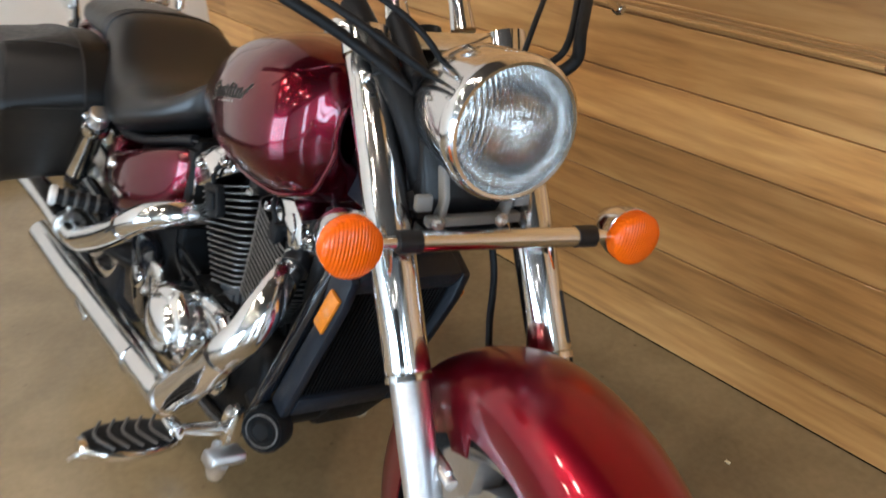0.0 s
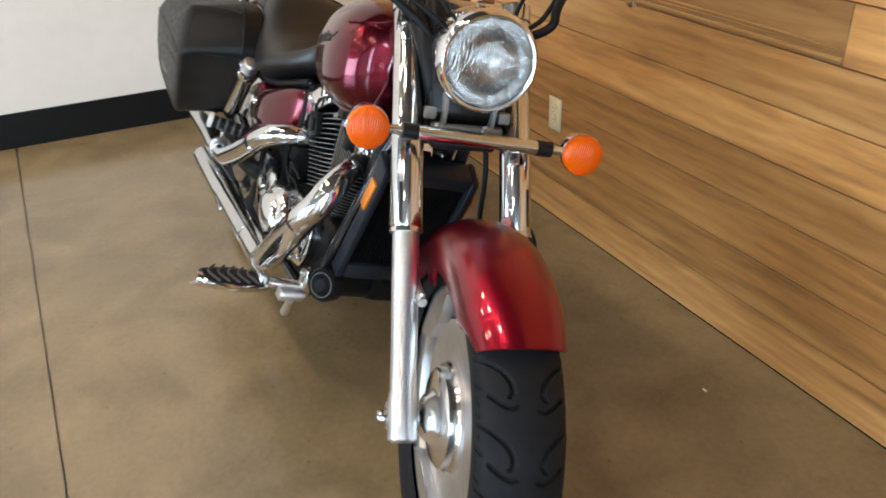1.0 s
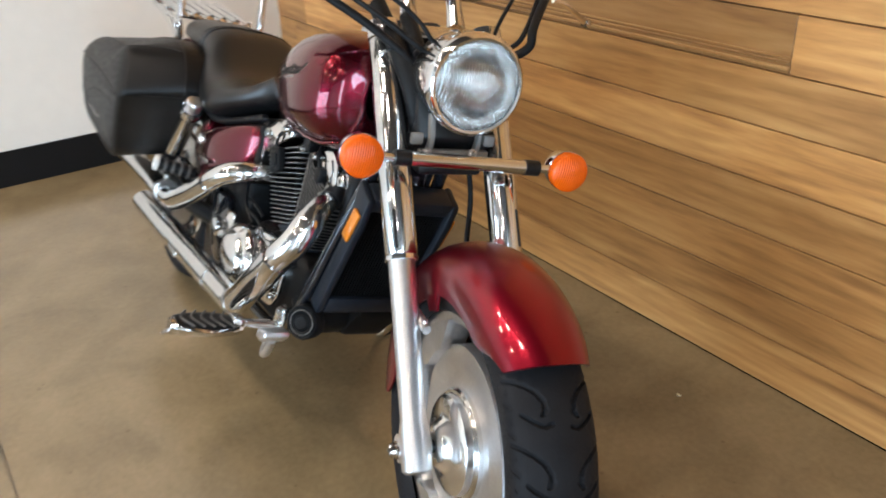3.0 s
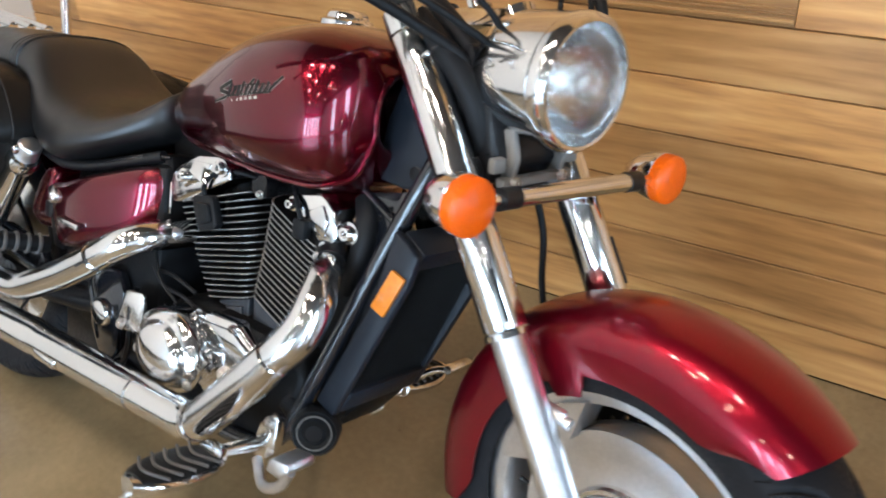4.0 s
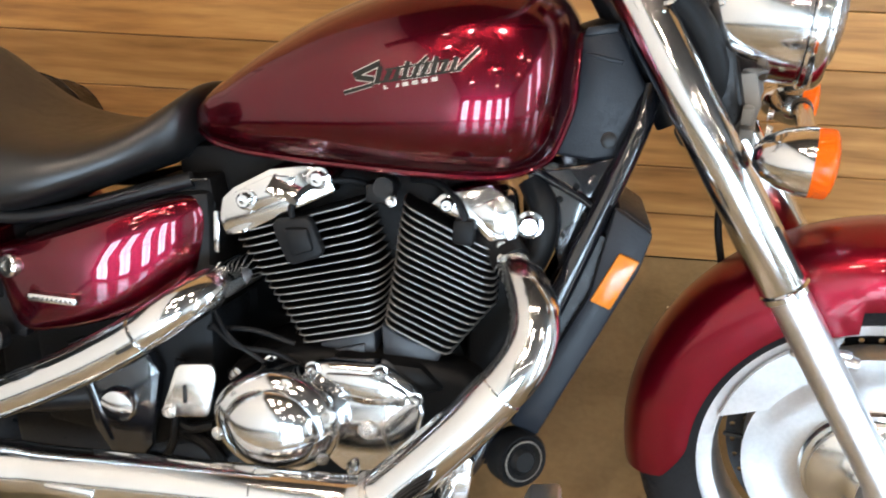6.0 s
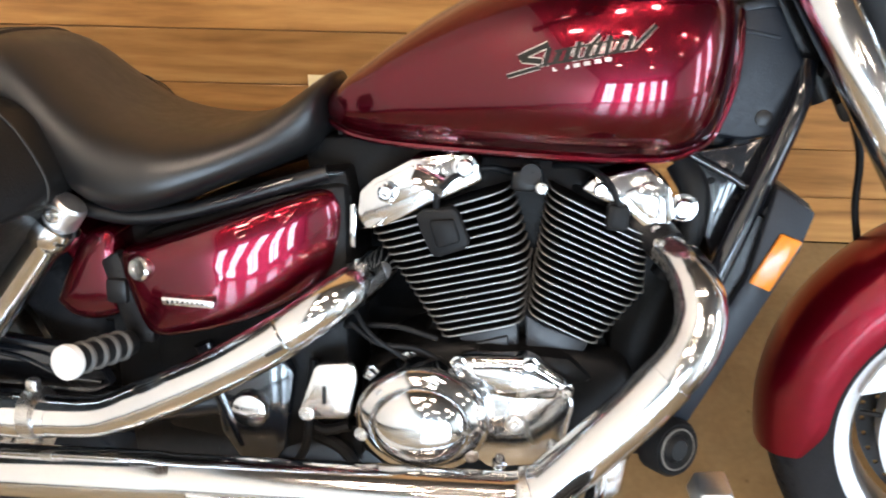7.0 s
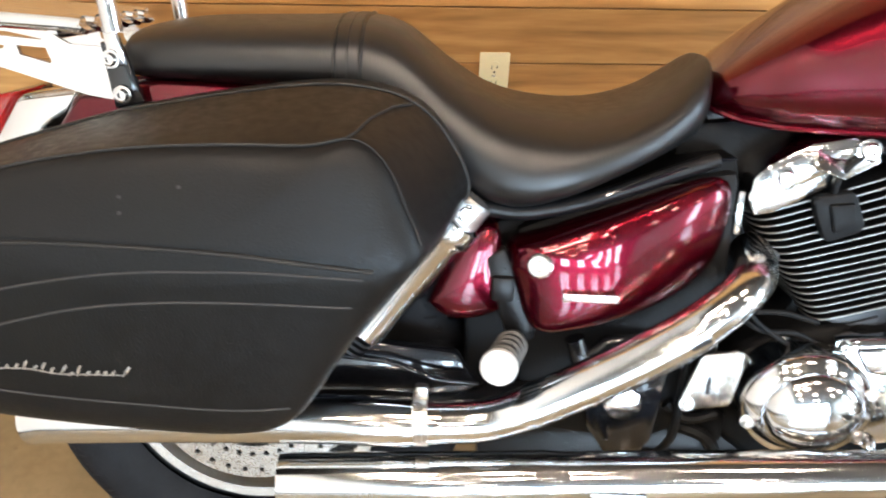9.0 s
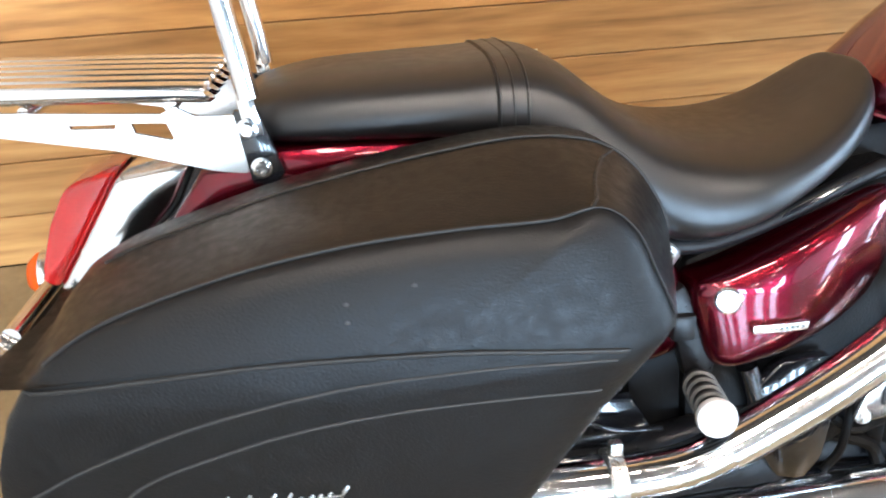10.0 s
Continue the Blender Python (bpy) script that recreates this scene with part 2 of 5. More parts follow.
LENSGLASS = glass_material()

# ---- mesh tools ----
def part(name, bm, mat, parent=None, label="", smooth=True, kind="", group=""):
    """Links a bmesh as one mesh object under a thing or a part."""
    bmesh.ops.recalc_face_normals(bm, faces=bm.faces)
    me = bpy.data.meshes.new(name)
    bm.to_mesh(me)
    bm.free()
    me.materials.append(mat)
    if smooth:
        me.shade_smooth()
        me.set_sharp_from_angle(angle=radians(38))
    ob = new(name, me)
    ob.parent = parent
    return tagged(ob, label, kind=kind, group=group)


def skin(rings, close=True, caps=True):
    """A bmesh through rings of equal length."""
    bm = bmesh.new()
    vs = [[bm.verts.new(p) for p in r] for r in rings]
    k = len(rings[0])
    for a, b in zip(vs, vs[1:]):
        for i in range(k if close else k - 1):
            j = (i + 1) % k
            bm.faces.new((a[i], a[j], b[j], b[i]))
    if caps and close:
        bm.faces.new(vs[0][::-1])
        bm.faces.new(vs[-1])
    return bm


def joined(*bms):
    out = bmesh.new()
    for b in bms:
        me = bpy.data.meshes.new("tmp")
        b.to_mesh(me)
        b.free()
        out.from_mesh(me)
        bpy.data.meshes.remove(me)
    return out


def moved(bm, m):
    bm.transform(m)
    return bm


def glide(points, n=8):
    """A smooth line through points."""
    p = [Vector(q) for q in points]
    p = [2 * p[0] - p[1]] + p + [2 * p[-1] - p[-2]]
    out = []
    for i in range(1, len(p) - 2):
        for k in range(n):
            t = k / n
            a, b, c, d = p[i - 1:i + 3]
            out.append(0.5 * (2 * b + (c - a) * t + (2 * a - 5 * b + 4 * c - d) * t * t + (3 * b - a - 3 * c + d) * t ** 3))
    return out + [p[-2]]


def tube(points, radius, seg=16, flat=1.0, caps=True):
    """A swept round bar; radius is a number or one for each point."""
    pts = [Vector(p) for p in points]
    rad = radius if isinstance(radius, (list, tuple)) else [radius] * len(pts)
    t = (pts[1] - pts[0]).normalized()
    u = t.orthogonal().normalized()
    if abs(t.z) < 0.9:
        u = (Vector((0, 0, 1)) - t * t.z).normalized()
    rings = []
    for i, p in enumerate(pts):
        t = (pts[min(i + 1, len(pts) - 1)] - pts[max(i - 1, 0)]).normalized()
        u = (u - t * u.dot(t)).normalized()
        v = t.cross(u)
        rings.append([p + (u * math.cos(a) + v * math.sin(a) * flat) * rad[i] for a in (2 * math.pi * k / seg for k in range(seg))])
    return skin(rings, True, caps)


def turned(profile, base, axis, seg=32, closed=False):
    """A lathe shape: profile of (radius, height) along axis from base."""
    a = Vector(axis).normalized()
    u = a.orthogonal().normalized()
    v = a.cross(u)
    base = Vector(base)
    bm = bmesh.new()
    rows = []
    for r, h in profile:
        if r < 1e-6:
            rows.append([bm.verts.new(base + a * h)])
        else:
            rows.append([bm.verts.new(base + a * h + (u * math.cos(w) + v * math.sin(w)) * r) for w in (2 * math.pi * k / seg for k in range(seg))])
    pairs = list(zip(rows, rows[1:])) + ([(rows[-1], rows[0])] if closed else [])
    for p, q in pairs:
        for i in range(seg):
            j = (i + 1) % seg
            if len(p) == 1 and len(q) == 1:
                continue
            if len(p) == 1:
                bm.faces.new((p[0], q[j], q[i]))
            elif len(q) == 1:
                bm.faces.new((p[i], p[j], q[0]))
            else:
                bm.faces.new((p[i], p[j], q[j], q[i]))
    return bm


def box(c, s, bevel=0.0, seg=2):
    bm = bmesh.new()
    bmesh.ops.create_cube(bm, size=1, matrix=Matrix.Translation(c) @ Matrix.Diagonal((*s, 1)))
    if bevel:
        bmesh.ops.bevel(bm, geom=bm.edges[:], offset=bevel, segments=seg, profile=0.5, affect="EDGES", clamp_overlap=True)
    return bm


def slab(outline, y0, y1, bevel=0.0, seg=2):
    """A plate cut to an outline in the side view (x, z), from y0 to y1."""
    bm = bmesh.new()
    f = bm.faces.new([bm.verts.new((x, y0, z)) for x, z in outline])
    up = bmesh.ops.extrude_face_region(bm, geom=[f])
    bmesh.ops.translate(bm, verts=[v for v in up["geom"] if isinstance(v, bmesh.types.BMVert)], vec=(0, y1 - y0, 0))
    if bevel:
        bmesh.ops.recalc_face_normals(bm, faces=bm.faces)
        bmesh.ops.bevel(bm, geom=bm.edges[:], offset=bevel, segments=seg, profile=0.5, affect="EDGES", clamp_overlap=True)
    return bm


def bolt(p, axis, r=0.008, h=0.008):
    """A domed bolt head with a washer and a hex recess."""
    return turned([(r * 1.35, 0), (r * 1.35, h * 0.25), (r, h * 0.3), (r, h * 0.75), (r * 0.75, h), (r * 0.45, h), (r * 0.4, h * 0.6), (0, h * 0.6)], p, axis, 14)

# ---- the room ----
WEST, EAST, NORTH, SOUTH, HEIGHT = -2.8, 8.0, 1.777, -14.0, 4.6


def setting(name, bm, mat, label, category, smooth=False, parent=None):
    return tagged(part(name, bm, mat, parent, smooth=smooth), label, category, kind="structure")


SLABJOINT = 0.062
floor = setting("floor", joined(box(((WEST + EAST) / 2, (SLABJOINT - 0.0032 + SOUTH) / 2, -0.1), (EAST - WEST, SLABJOINT - 0.0032 - SOUTH, 0.2)),
                                box(((WEST + EAST) / 2, (SLABJOINT + 0.0032 + NORTH) / 2, -0.1), (EAST - WEST, NORTH - SLABJOINT - 0.0032, 0.2)),
                                box(((WEST + EAST) / 2, (SOUTH + NORTH) / 2, -0.111), (EAST - WEST, NORTH - SOUTH, 0.19))),
                CONCRETE, "sealed brown concrete floor with a saw-cut joint", "floor")
ceiling = setting("ceiling", box(((WEST + EAST) / 2, (SOUTH + NORTH) / 2, HEIGHT + 0.1), (EAST - WEST + 0.4, NORTH - SOUTH + 0.4, 0.2)), CEILPAINT, "dark painted ceiling", "ceiling")
wall_west = setting("wall_west", box((WEST - 0.1, (SOUTH + NORTH) / 2, HEIGHT / 2), (0.2, NORTH - SOUTH + 0.4, HEIGHT)), WALLPAINT, "plain white painted wall", "wall")
wall_north = setting("wall_north", box(((WEST + EAST) / 2, NORTH + 0.13, HEIGHT / 2), (EAST - WEST, 0.2, HEIGHT)), DARK, "wall clad with horizontal cedar boards", "wall")
baseboard = setting("baseboard", box((WEST + 0.005, (SOUTH + NORTH - 0.03) / 2, 0.079), (0.01, NORTH - SOUTH - 0.03, 0.158), 0.003), RUBBERBASE, "black vinyl wall base along the white wall", "baseboard")

# window walls behind the camera: piers, sill wall and head round the openings
SILL, HEAD = 0.25, 4.1


def window_wall(name, length, openings, m, watts, first, paint):
    """A wall along its own x, with window openings through it; m sets it in the room."""
    bms, x = [], -0.2
    for cx, w in openings:
        bms.append(box(((x + cx - w / 2) / 2, -0.1, (SILL + HEAD) / 2), (cx - w / 2 - x, 0.2, HEAD - SILL)))
        x = cx + w / 2
    bms.append(box(((x + length + 0.2) / 2, -0.1, (SILL + HEAD) / 2), (length + 0.2 - x, 0.2, HEAD - SILL)))
    bms.append(box((length / 2, -0.1, SILL / 2), (length + 0.4, 0.2, SILL)))
    bms.append(box((length / 2, -0.1, (HEAD + HEIGHT) / 2), (length + 0.4, 0.2, HEIGHT - HEAD)))
    setting(name, moved(joined(*bms), m), paint, "painted wall with tall window openings", "wall")
    mid = (SILL + HEAD) / 2
    for i, (cx, w) in enumerate(openings):
        window = tagged(new(f"window_{first + i}"), "dark-framed window letting in daylight", "window", kind="structure")
        sides = [box((cx - w / 2 + 0.03, -0.1, mid), (0.06, 0.08, HEAD - SILL)), box((cx + w / 2 - 0.03, -0.1, mid), (0.06, 0.08, HEAD - SILL)), box((cx, -0.1, mid), (0.05, 0.07, HEAD - SILL - 0.12))]
        sides += [box((cx, -0.1, z), (w - 0.12, 0.072, 0.06)) for z in (SILL + 0.03, 1.25, 2.2, 3.0, HEAD - 0.03)]
        part("window_frame", moved(joined(*sides), m), BLACK, window, smooth=False)
        area("window_light", m @ pose(cx, -0.16, mid, 90, 0, 0), w - 0.12, HEAD - SILL - 0.12, watts, (0.61, 0.81, 1.0))


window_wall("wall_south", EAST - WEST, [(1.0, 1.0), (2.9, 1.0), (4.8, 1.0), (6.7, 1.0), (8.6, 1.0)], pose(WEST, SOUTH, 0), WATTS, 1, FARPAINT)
# unseen east wall, made white so the fork and headlight chrome mirror it
window_wall("wall_east", NORTH - SOUTH, [(8.2, 1.2), (11.9, 1.2)], pose(EAST, SOUTH, 0, 0, 0, 90), WATTS * 0.9, 6, WALLPAINT)

# ceiling lamps
LAMP = bpy.data.materials.new("lamp_diffuser")
LAMP.use_nodes = True
LAMP.node_tree.nodes["Principled BSDF"].inputs["Emission Color"].default_value = (1, 0.826, 0.66, 1)
LAMP.node_tree.nodes["Principled BSDF"].inputs["Emission Strength"].default_value = LAMP_GLOW
for lx, ly in ((-1.9, -0.7), (-0.9, -0.7), (0.3, -0.5), (-1.9, -2.1), (-0.7, -2.8), (2.6, -3.0), (4.6, -3.4), (-1.6, -4.6), (0.8, -5.2), (4.2, -6.4), (-1.0, -8.0), (2.0, -9.0)):
    lamp = tagged(new("ceiling_light"), "round bell-shaped lamp hanging under the ceiling", "ceiling light", group="ceiling lights")
    lamp.location = (lx, ly, HEIGHT)
    part("housing", turned([(0.03, 0), (0.03, -0.05), (0.09, -0.08), (0.165, -0.17), (0.19, -0.27), (0.185, -0.27), (0.15, -0.17)], (0, 0, 0), (0, 0, 1), 28), BLACK, lamp)
    part("diffuser", turned([(0.172, -0.245), (0.170, -0.262), (0.10, -0.268), (0, -0.27)], (0, 0, 0), (0, 0, 1), 20), LAMP, lamp, "glowing diffuser")

# cedar boards
PITCH = 0.1365
CUTS = {0: (-2.3, 1.3), 1: (-2.55, 1.9), 2: (-2.4, 0.9), 3: (-2.62, 1.5), 4: (-2.5, 2.2), 5: (-2.35, 1.1), 6: (0.008, 2.6), 7: (-2.6, 1.2)}
TONES = {(6, 1): 1.22, (6, 0): 0.66, (5, 1): 0.90, (4, 1): 1.20, (3, 1): 0.88, (2, 1): 0.97, (1, 1): 0.92, (0, 1): 1.06, (7, 1): 1.12}
tone_of = random.Random(4)
for row in range(33):
    z0, z1 = row * PITCH + 0.003, (row + 1) * PITCH
    xs = sorted([WEST + 0.001, *CUTS.get(row, (-2.2 + (row * 1.37) % 2.2, 0.2 + (row * 0.83) % 2.4, 3.9)), EAST - 0.001])
    for k, (a, b) in enumerate(zip(xs, xs[1:])):
        ob = part("board", box(((a + b) / 2, NORTH + 0.0135, (z0 + z1) / 2), (b - a - 0.0015, 0.027, z1 - z0 - 0.0004), 0.0014, 1), CEDAR, wall_north, smooth=False)
        tone = TONES.get((row, k), tone_of.uniform(0.78, 1.18))
        ob.color = (tone, tone, tone, 1)
        if row == 6 and k == 0:
            for dz, h in ((0.012, 0.008), (0.026, 0.006), (0.037, 0.004)):
                ridge = part("board_ridge", box(((a + b) / 2, NORTH - 0.001, z0 + dz), (b - a - 0.002, 0.009, h), 0.0024, 2), CEDAR, wall_north, smooth=False)
                ridge.color = (0.85, 0.85, 0.85, 1)

# ---- the motorcycle ----
# Bike axes: x forward from the rear axle, y to its left, z up in its own plane; it leans on its side stand.
LEAN, YAW = 18.5, -4.0
bike = tagged(new("motorcycle"), "dark red and chrome cruiser motorcycle leaning on its side stand", "motorcycle")
bike.matrix_world = Matrix.Translation((-1.54, 0.785, 0.0)) @ Matrix.Rotation(radians(YAW), 4, "Z") @ Matrix.Rotation(radians(-LEAN), 4, "X")
# the front end turns about the raked steering axis
RAKE = radians(33.5)
AXIS = Vector((-math.sin(RAKE), 0, math.cos(RAKE)))
HEADPOINT = Vector((1.215, 0, 0.969))
STEER = Matrix.Translation(HEADPOINT) @ Matrix.Rotation(radians(-14), 4, AXIS) @ Matrix.Translation(-HEADPOINT)
FRONT, REAR = Vector((1.656, 0.018, 0.357)), Vector((0.03, 0, 0.33))
OUT = Vector((0, -1, 0))


def front_part(name, bm, mat, parent=None, label="", smooth=True):
    return part(name, moved(bm, STEER), mat, parent or bike, label, smooth)


def fork_at(z, off=0.0):
    """The fork line at a height, off metres ahead of it."""
    return Vector((1.272 + (0.969 - z) * math.tan(RAKE) + off, 0, z))


def power(v, p):
    return math.copysign(abs(v) ** p, v)


def pin(a, b, r, seg=14):
    return tube([a, b], r, seg)


# -- wheels --
def tyre_mesh(centre, R, width, height, period, groove, around):
    """A treaded tyre: hooked grooves are sunk into the crown on both sides."""
    across = 92
    us = np.linspace(0, 2 * math.pi, around, endpoint=False)
    vs = np.linspace(-1, 1, across)
    # section: crown, shoulder, wall, bead
    ang = vs * radians(128)
    half = width / 2
    y = half * np.sin(ang) * np.where(np.abs(ang) > math.pi / 2, 0.9 + 0.1 * np.abs(np.sin(ang)), 1)
    rr = R - height * 0.5 + height * 0.5 * np.sign(np.cos(ang)) * np.abs(np.cos(ang)) ** 0.9
    rr = np.where(np.abs(ang) > math.pi / 2, rr - height * 0.35 * (np.abs(ang) - math.pi / 2), rr)
    n = round(2 * math.pi * R / period)
    # grooves as lines in (turn, side) of one repeat: a long hook and a short slit
    hooks = [[(0.90, 0.86), (0.84, 0.66), (0.74, 0.46), (0.62, 0.31), (0.48, 0.22), (0.36, 0.20), (0.29, 0.25)], [(0.32, 0.58), (0.20, 0.40), (0.12, 0.24), (0.15, 0.14)],
             [(0.55, 0.92), (0.46, 0.74)], [(0.10, 0.92), (0.02, 0.76)], [(0.70, 0.80), (0.71, 0.80)], [(0.24, 0.80), (0.25, 0.80)]]
    pitch = 2 * math.pi * R / n
    arc = half * math.pi / 2 * 0.8
    gu = us[:, None] / (2 * math.pi) * n
    gw = np.abs(ang)[None, :] / (math.pi / 2)
    shift = np.where(ang > 0, 0.06, 0.0)[None, :]
    near = np.full((around, across), 1.0)
    for line in hooks:
        for (u0, w0), (u1, w1) in zip(line, line[1:]):
            du, dw = (u1 - u0) * pitch, (w1 - w0) * arc
            for turn in (-1, 0, 1):
                px = ((gu + shift) % 1.0 - u0 + turn) * pitch
                pw = (gw - w0) * arc
                f = np.clip((px * du + pw * dw) / (du * du + dw * dw), 0, 1)
                near = np.minimum(near, np.hypot(px - f * du, pw - f * dw))
    depth = groove * np.clip((0.0031 - near) / 0.0014, 0, 1)
    verts, faces = [], []
    for i, u in enumerate(us):
        for j in range(across):
            r = rr[j] - depth[i, j]
            verts.append((centre.x + r * math.cos(u), centre.y + y[j], centre.z + r * math.sin(u)))
    for i in range(around):
        k = ((i + 1) % around) * across
        for j in range(across - 1):
            faces.append((i * across + j, i * across + j + 1, k + j + 1, k + j))
    me = bpy.data.meshes.new("tyre")
    me.from_pydata(verts, [], faces)
    bm = bmesh.new()
    bm.from_mesh(me)
    bpy.data.meshes.remove(me)
    return bm


def spun(profile, centre, seg=72):
    return turned(profile, centre, (0, 1, 0), seg, closed=True)


def spoke(centre, r0, r1, y0, y1, turn, gap):
    """A short web that flares out into the rim."""
    rows = []
    for i in range(7):
        a = radians(turn + gap * i / 6)
        flare = 0.5 * (abs(i - 3) / 3) ** 2 * radians(gap) * (1 if i > 3 else -1)
        rows.append([(centre.x + r * math.cos(a + s), y, centre.z + r * math.sin(a + s)) for r, y, s in ((r0, y0, 0), (r1, y0, flare), (r1, y1, flare), (r0, y1, 0))])
    return skin(rows)


def drilled_disc(centre, r0, r1, y, holes, rows):
    """A brake disc with drilled holes, as rings of cells round each hole."""
    bm = bmesh.new()
    for w in range(holes):
        for q in range(rows):
            ra, rb = r0 + (r1 - r0) * q / rows, r0 + (r1 - r0) * (q + 1) / rows
            a0, a1 = 2 * math.pi * (w + 0.5 * (q % 2)) / holes, 2 * math.pi * (w + 1 + 0.5 * (q % 2)) / holes
            am, rm, hr = (a0 + a1) / 2, (ra + rb) / 2, 0.0044
            outer, inner = [], []
            for k in range(8):
                t = 2 * math.pi * k / 8
                sx, sy = math.cos(t), math.sin(t)
                m = max(abs(sx), abs(sy))
                a, r = am + (a1 - a0) / 2 * sx / m, rm + (rb - ra) / 2 * sy / m
                outer.append(bm.verts.new((centre.x + r * math.cos(a), y, centre.z + r * math.sin(a))))
                a, r = am + hr / rm * sx, rm + hr * sy
                inner.append(bm.verts.new((centre.x + r * math.cos(a), y, centre.z + r * math.sin(a))))
            for k in range(8):
                bm.faces.new((outer[k], outer[(k + 1) % 8], inner[(k + 1) % 8], inner[k]))
    bmesh.ops.remove_doubles(bm, verts=bm.verts, dist=0.0001)
    up = bmesh.ops.extrude_face_region(bm, geom=bm.faces[:])
    bmesh.ops.translate(bm, verts=[v for v in up["geom"] if isinstance(v, bmesh.types.BMVert)], vec=(0, 0.005, 0))
    return bm


rim = front_part("front_wheel", spun([(0.262, -0.047), (0.262, -0.040), (0.246, -0.036), (0.236, -0.02), (0.236, 0.02), (0.246, 0.036), (0.262, 0.040), (0.262, 0.047), (0.240, 0.046), (0.226, 0.042), (0.219, 0.030), (0.219, -0.032), (0.224, -0.042), (0.240, -0.046)], FRONT), BRUSHED, bike, "cast silver wheel with curved windows")
front_part("tyre", tyre_mesh(FRONT, 0.342, 0.146, 0.092, 0.106, 0.006, 1000), TYRE, rim, "black treaded tyre")
for w in range(3):
    front_part("spoke", spoke(FRONT, 0.176, 0.228, -0.036, 0.012, 120 * w + 6, 28), BRUSHED, rim)
front_part("dish", spun([(0.182, -0.034), (0.182, 0.014), (0.10, 0.034), (0.05, 0.05), (0.04, 0.05), (0.04, -0.05), (0.062, -0.05), (0.066, -0.046), (0.10, -0.033), (0.134, -0.026), (0.15, -0.032)], FRONT), BRUSHED, rim)
front_part("hub", turned([(0.104, -0.026), (0.104, -0.040), (0.100, -0.045), (0.094, -0.046), (0.092, -0.058), (0.084, -0.064), (0.064, -0.067), (0.050, -0.072), (0.042, -0.082), (0.034, -0.088), (0.026, -0.090), (0.0, -0.090)], FRONT, (0, 1, 0), 48), POLISHED, rim)
front_part("brake_disc", drilled_disc(FRONT, 0.150, 0.208, 0.05, 44, 3), BLACK, rim, "dark drilled brake disc", smooth=False)
front_part("valve", pin(FRONT + Vector((-0.21, -0.02, 0.0)), FRONT + Vector((-0.178, -0.026, 0.004)), 0.004, 8), BLACK, rim)
for k in range(5):
    a = radians(72 * k + 15)
    front_part("disc_bolt", bolt(FRONT + Vector((0.145 * math.cos(a), 0.055, 0.145 * math.sin(a))), (0, 1, 0), 0.008), STEEL, rim)

rear_rim = part("rear_wheel", spun([(0.212, -0.062), (0.212, -0.055), (0.192, -0.048), (0.186, 0), (0.192, 0.048), (0.212, 0.055), (0.212, 0.062), (0.19, 0.06), (0.178, 0.03), (0.178, -0.03), (0.19, -0.06)], REAR), POLISHED, bike, "cast silver rear wheel")
part("tyre", tyre_mesh(REAR, 0.332, 0.18, 0.118, 0.1, 0.005, 720), TYRE, rear_rim, "wide black tyre")
for w in range(5):
    part("spoke", spoke(REAR, 0.09, 0.184, -0.02, 0.02, 72 * w, 30), POLISHED, rear_rim)
part("hub", turned([(0.1, 0.05), (0.1, -0.05), (0.06, -0.07), (0.025, -0.08), (0, -0.08)], REAR, (0, 1, 0), 40), BRUSHED, rear_rim)
part("brake_disc", drilled_disc(REAR, 0.098, 0.152, -0.088, 34, 2), STEEL, rear_rim, "steel disc drilled with rows of holes", smooth=False)
part("disc_carrier", turned([(0.09, 0.0), (0.156, 0.0), (0.156, 0.004), (0.09, 0.004)], REAR + Vector((0, -0.081, 0)), (0, 1, 0), 40, closed=True), BLACK, rear_rim)
part("axle_nut", bolt(REAR + Vector((0, -0.14, 0)), OUT, 0.018, 0.02), CHROME, bike)


# -- front fender --
def arc_fender(centre, stations, outer, half, n=20, thick=0.003, bow=0.0):
    """A wheel fender as a skin over an arc; stations: (degrees, inner radius of the skirt, width factor)."""
    rings = []
    for deg, low, wf in stations:
        ring, back = [], []
        for k in range(n + 1):
            s = -1 + 2 * k / n
            a = radians(deg - bow * (1 - s * s) * max(0.0, (76 - deg) / 20))
            d = Vector((math.cos(a), 0, math.sin(a)))
            if abs(s) < 0.62:
                q = s / 0.62 * math.pi / 2
                r = outer - (1 - math.cos(q)) * half * 0.62
                y = half * wf * math.sin(q) ** 1 if q >= 0 else -half * wf * math.sin(-q)
            else:
                q = (abs(s) - 0.62) / 0.38
                r0 = outer - half * 0.62
                r = r0 + (low - r0) * q
                y = math.copysign(half * wf * (1 + 0.03 * math.sin(q * math.pi)), s)
            ring.append(centre + d * r + Vector((0, y, 0)))
            back.append(centre + d * (r - thick * (1 if abs(s) < 0.62 else 0)) + Vector((0, y - math.copysign(thick, s) * min(1, abs(s) * 2), 0)))
        rings.append(ring + back[::-1])
    return skin(rings)


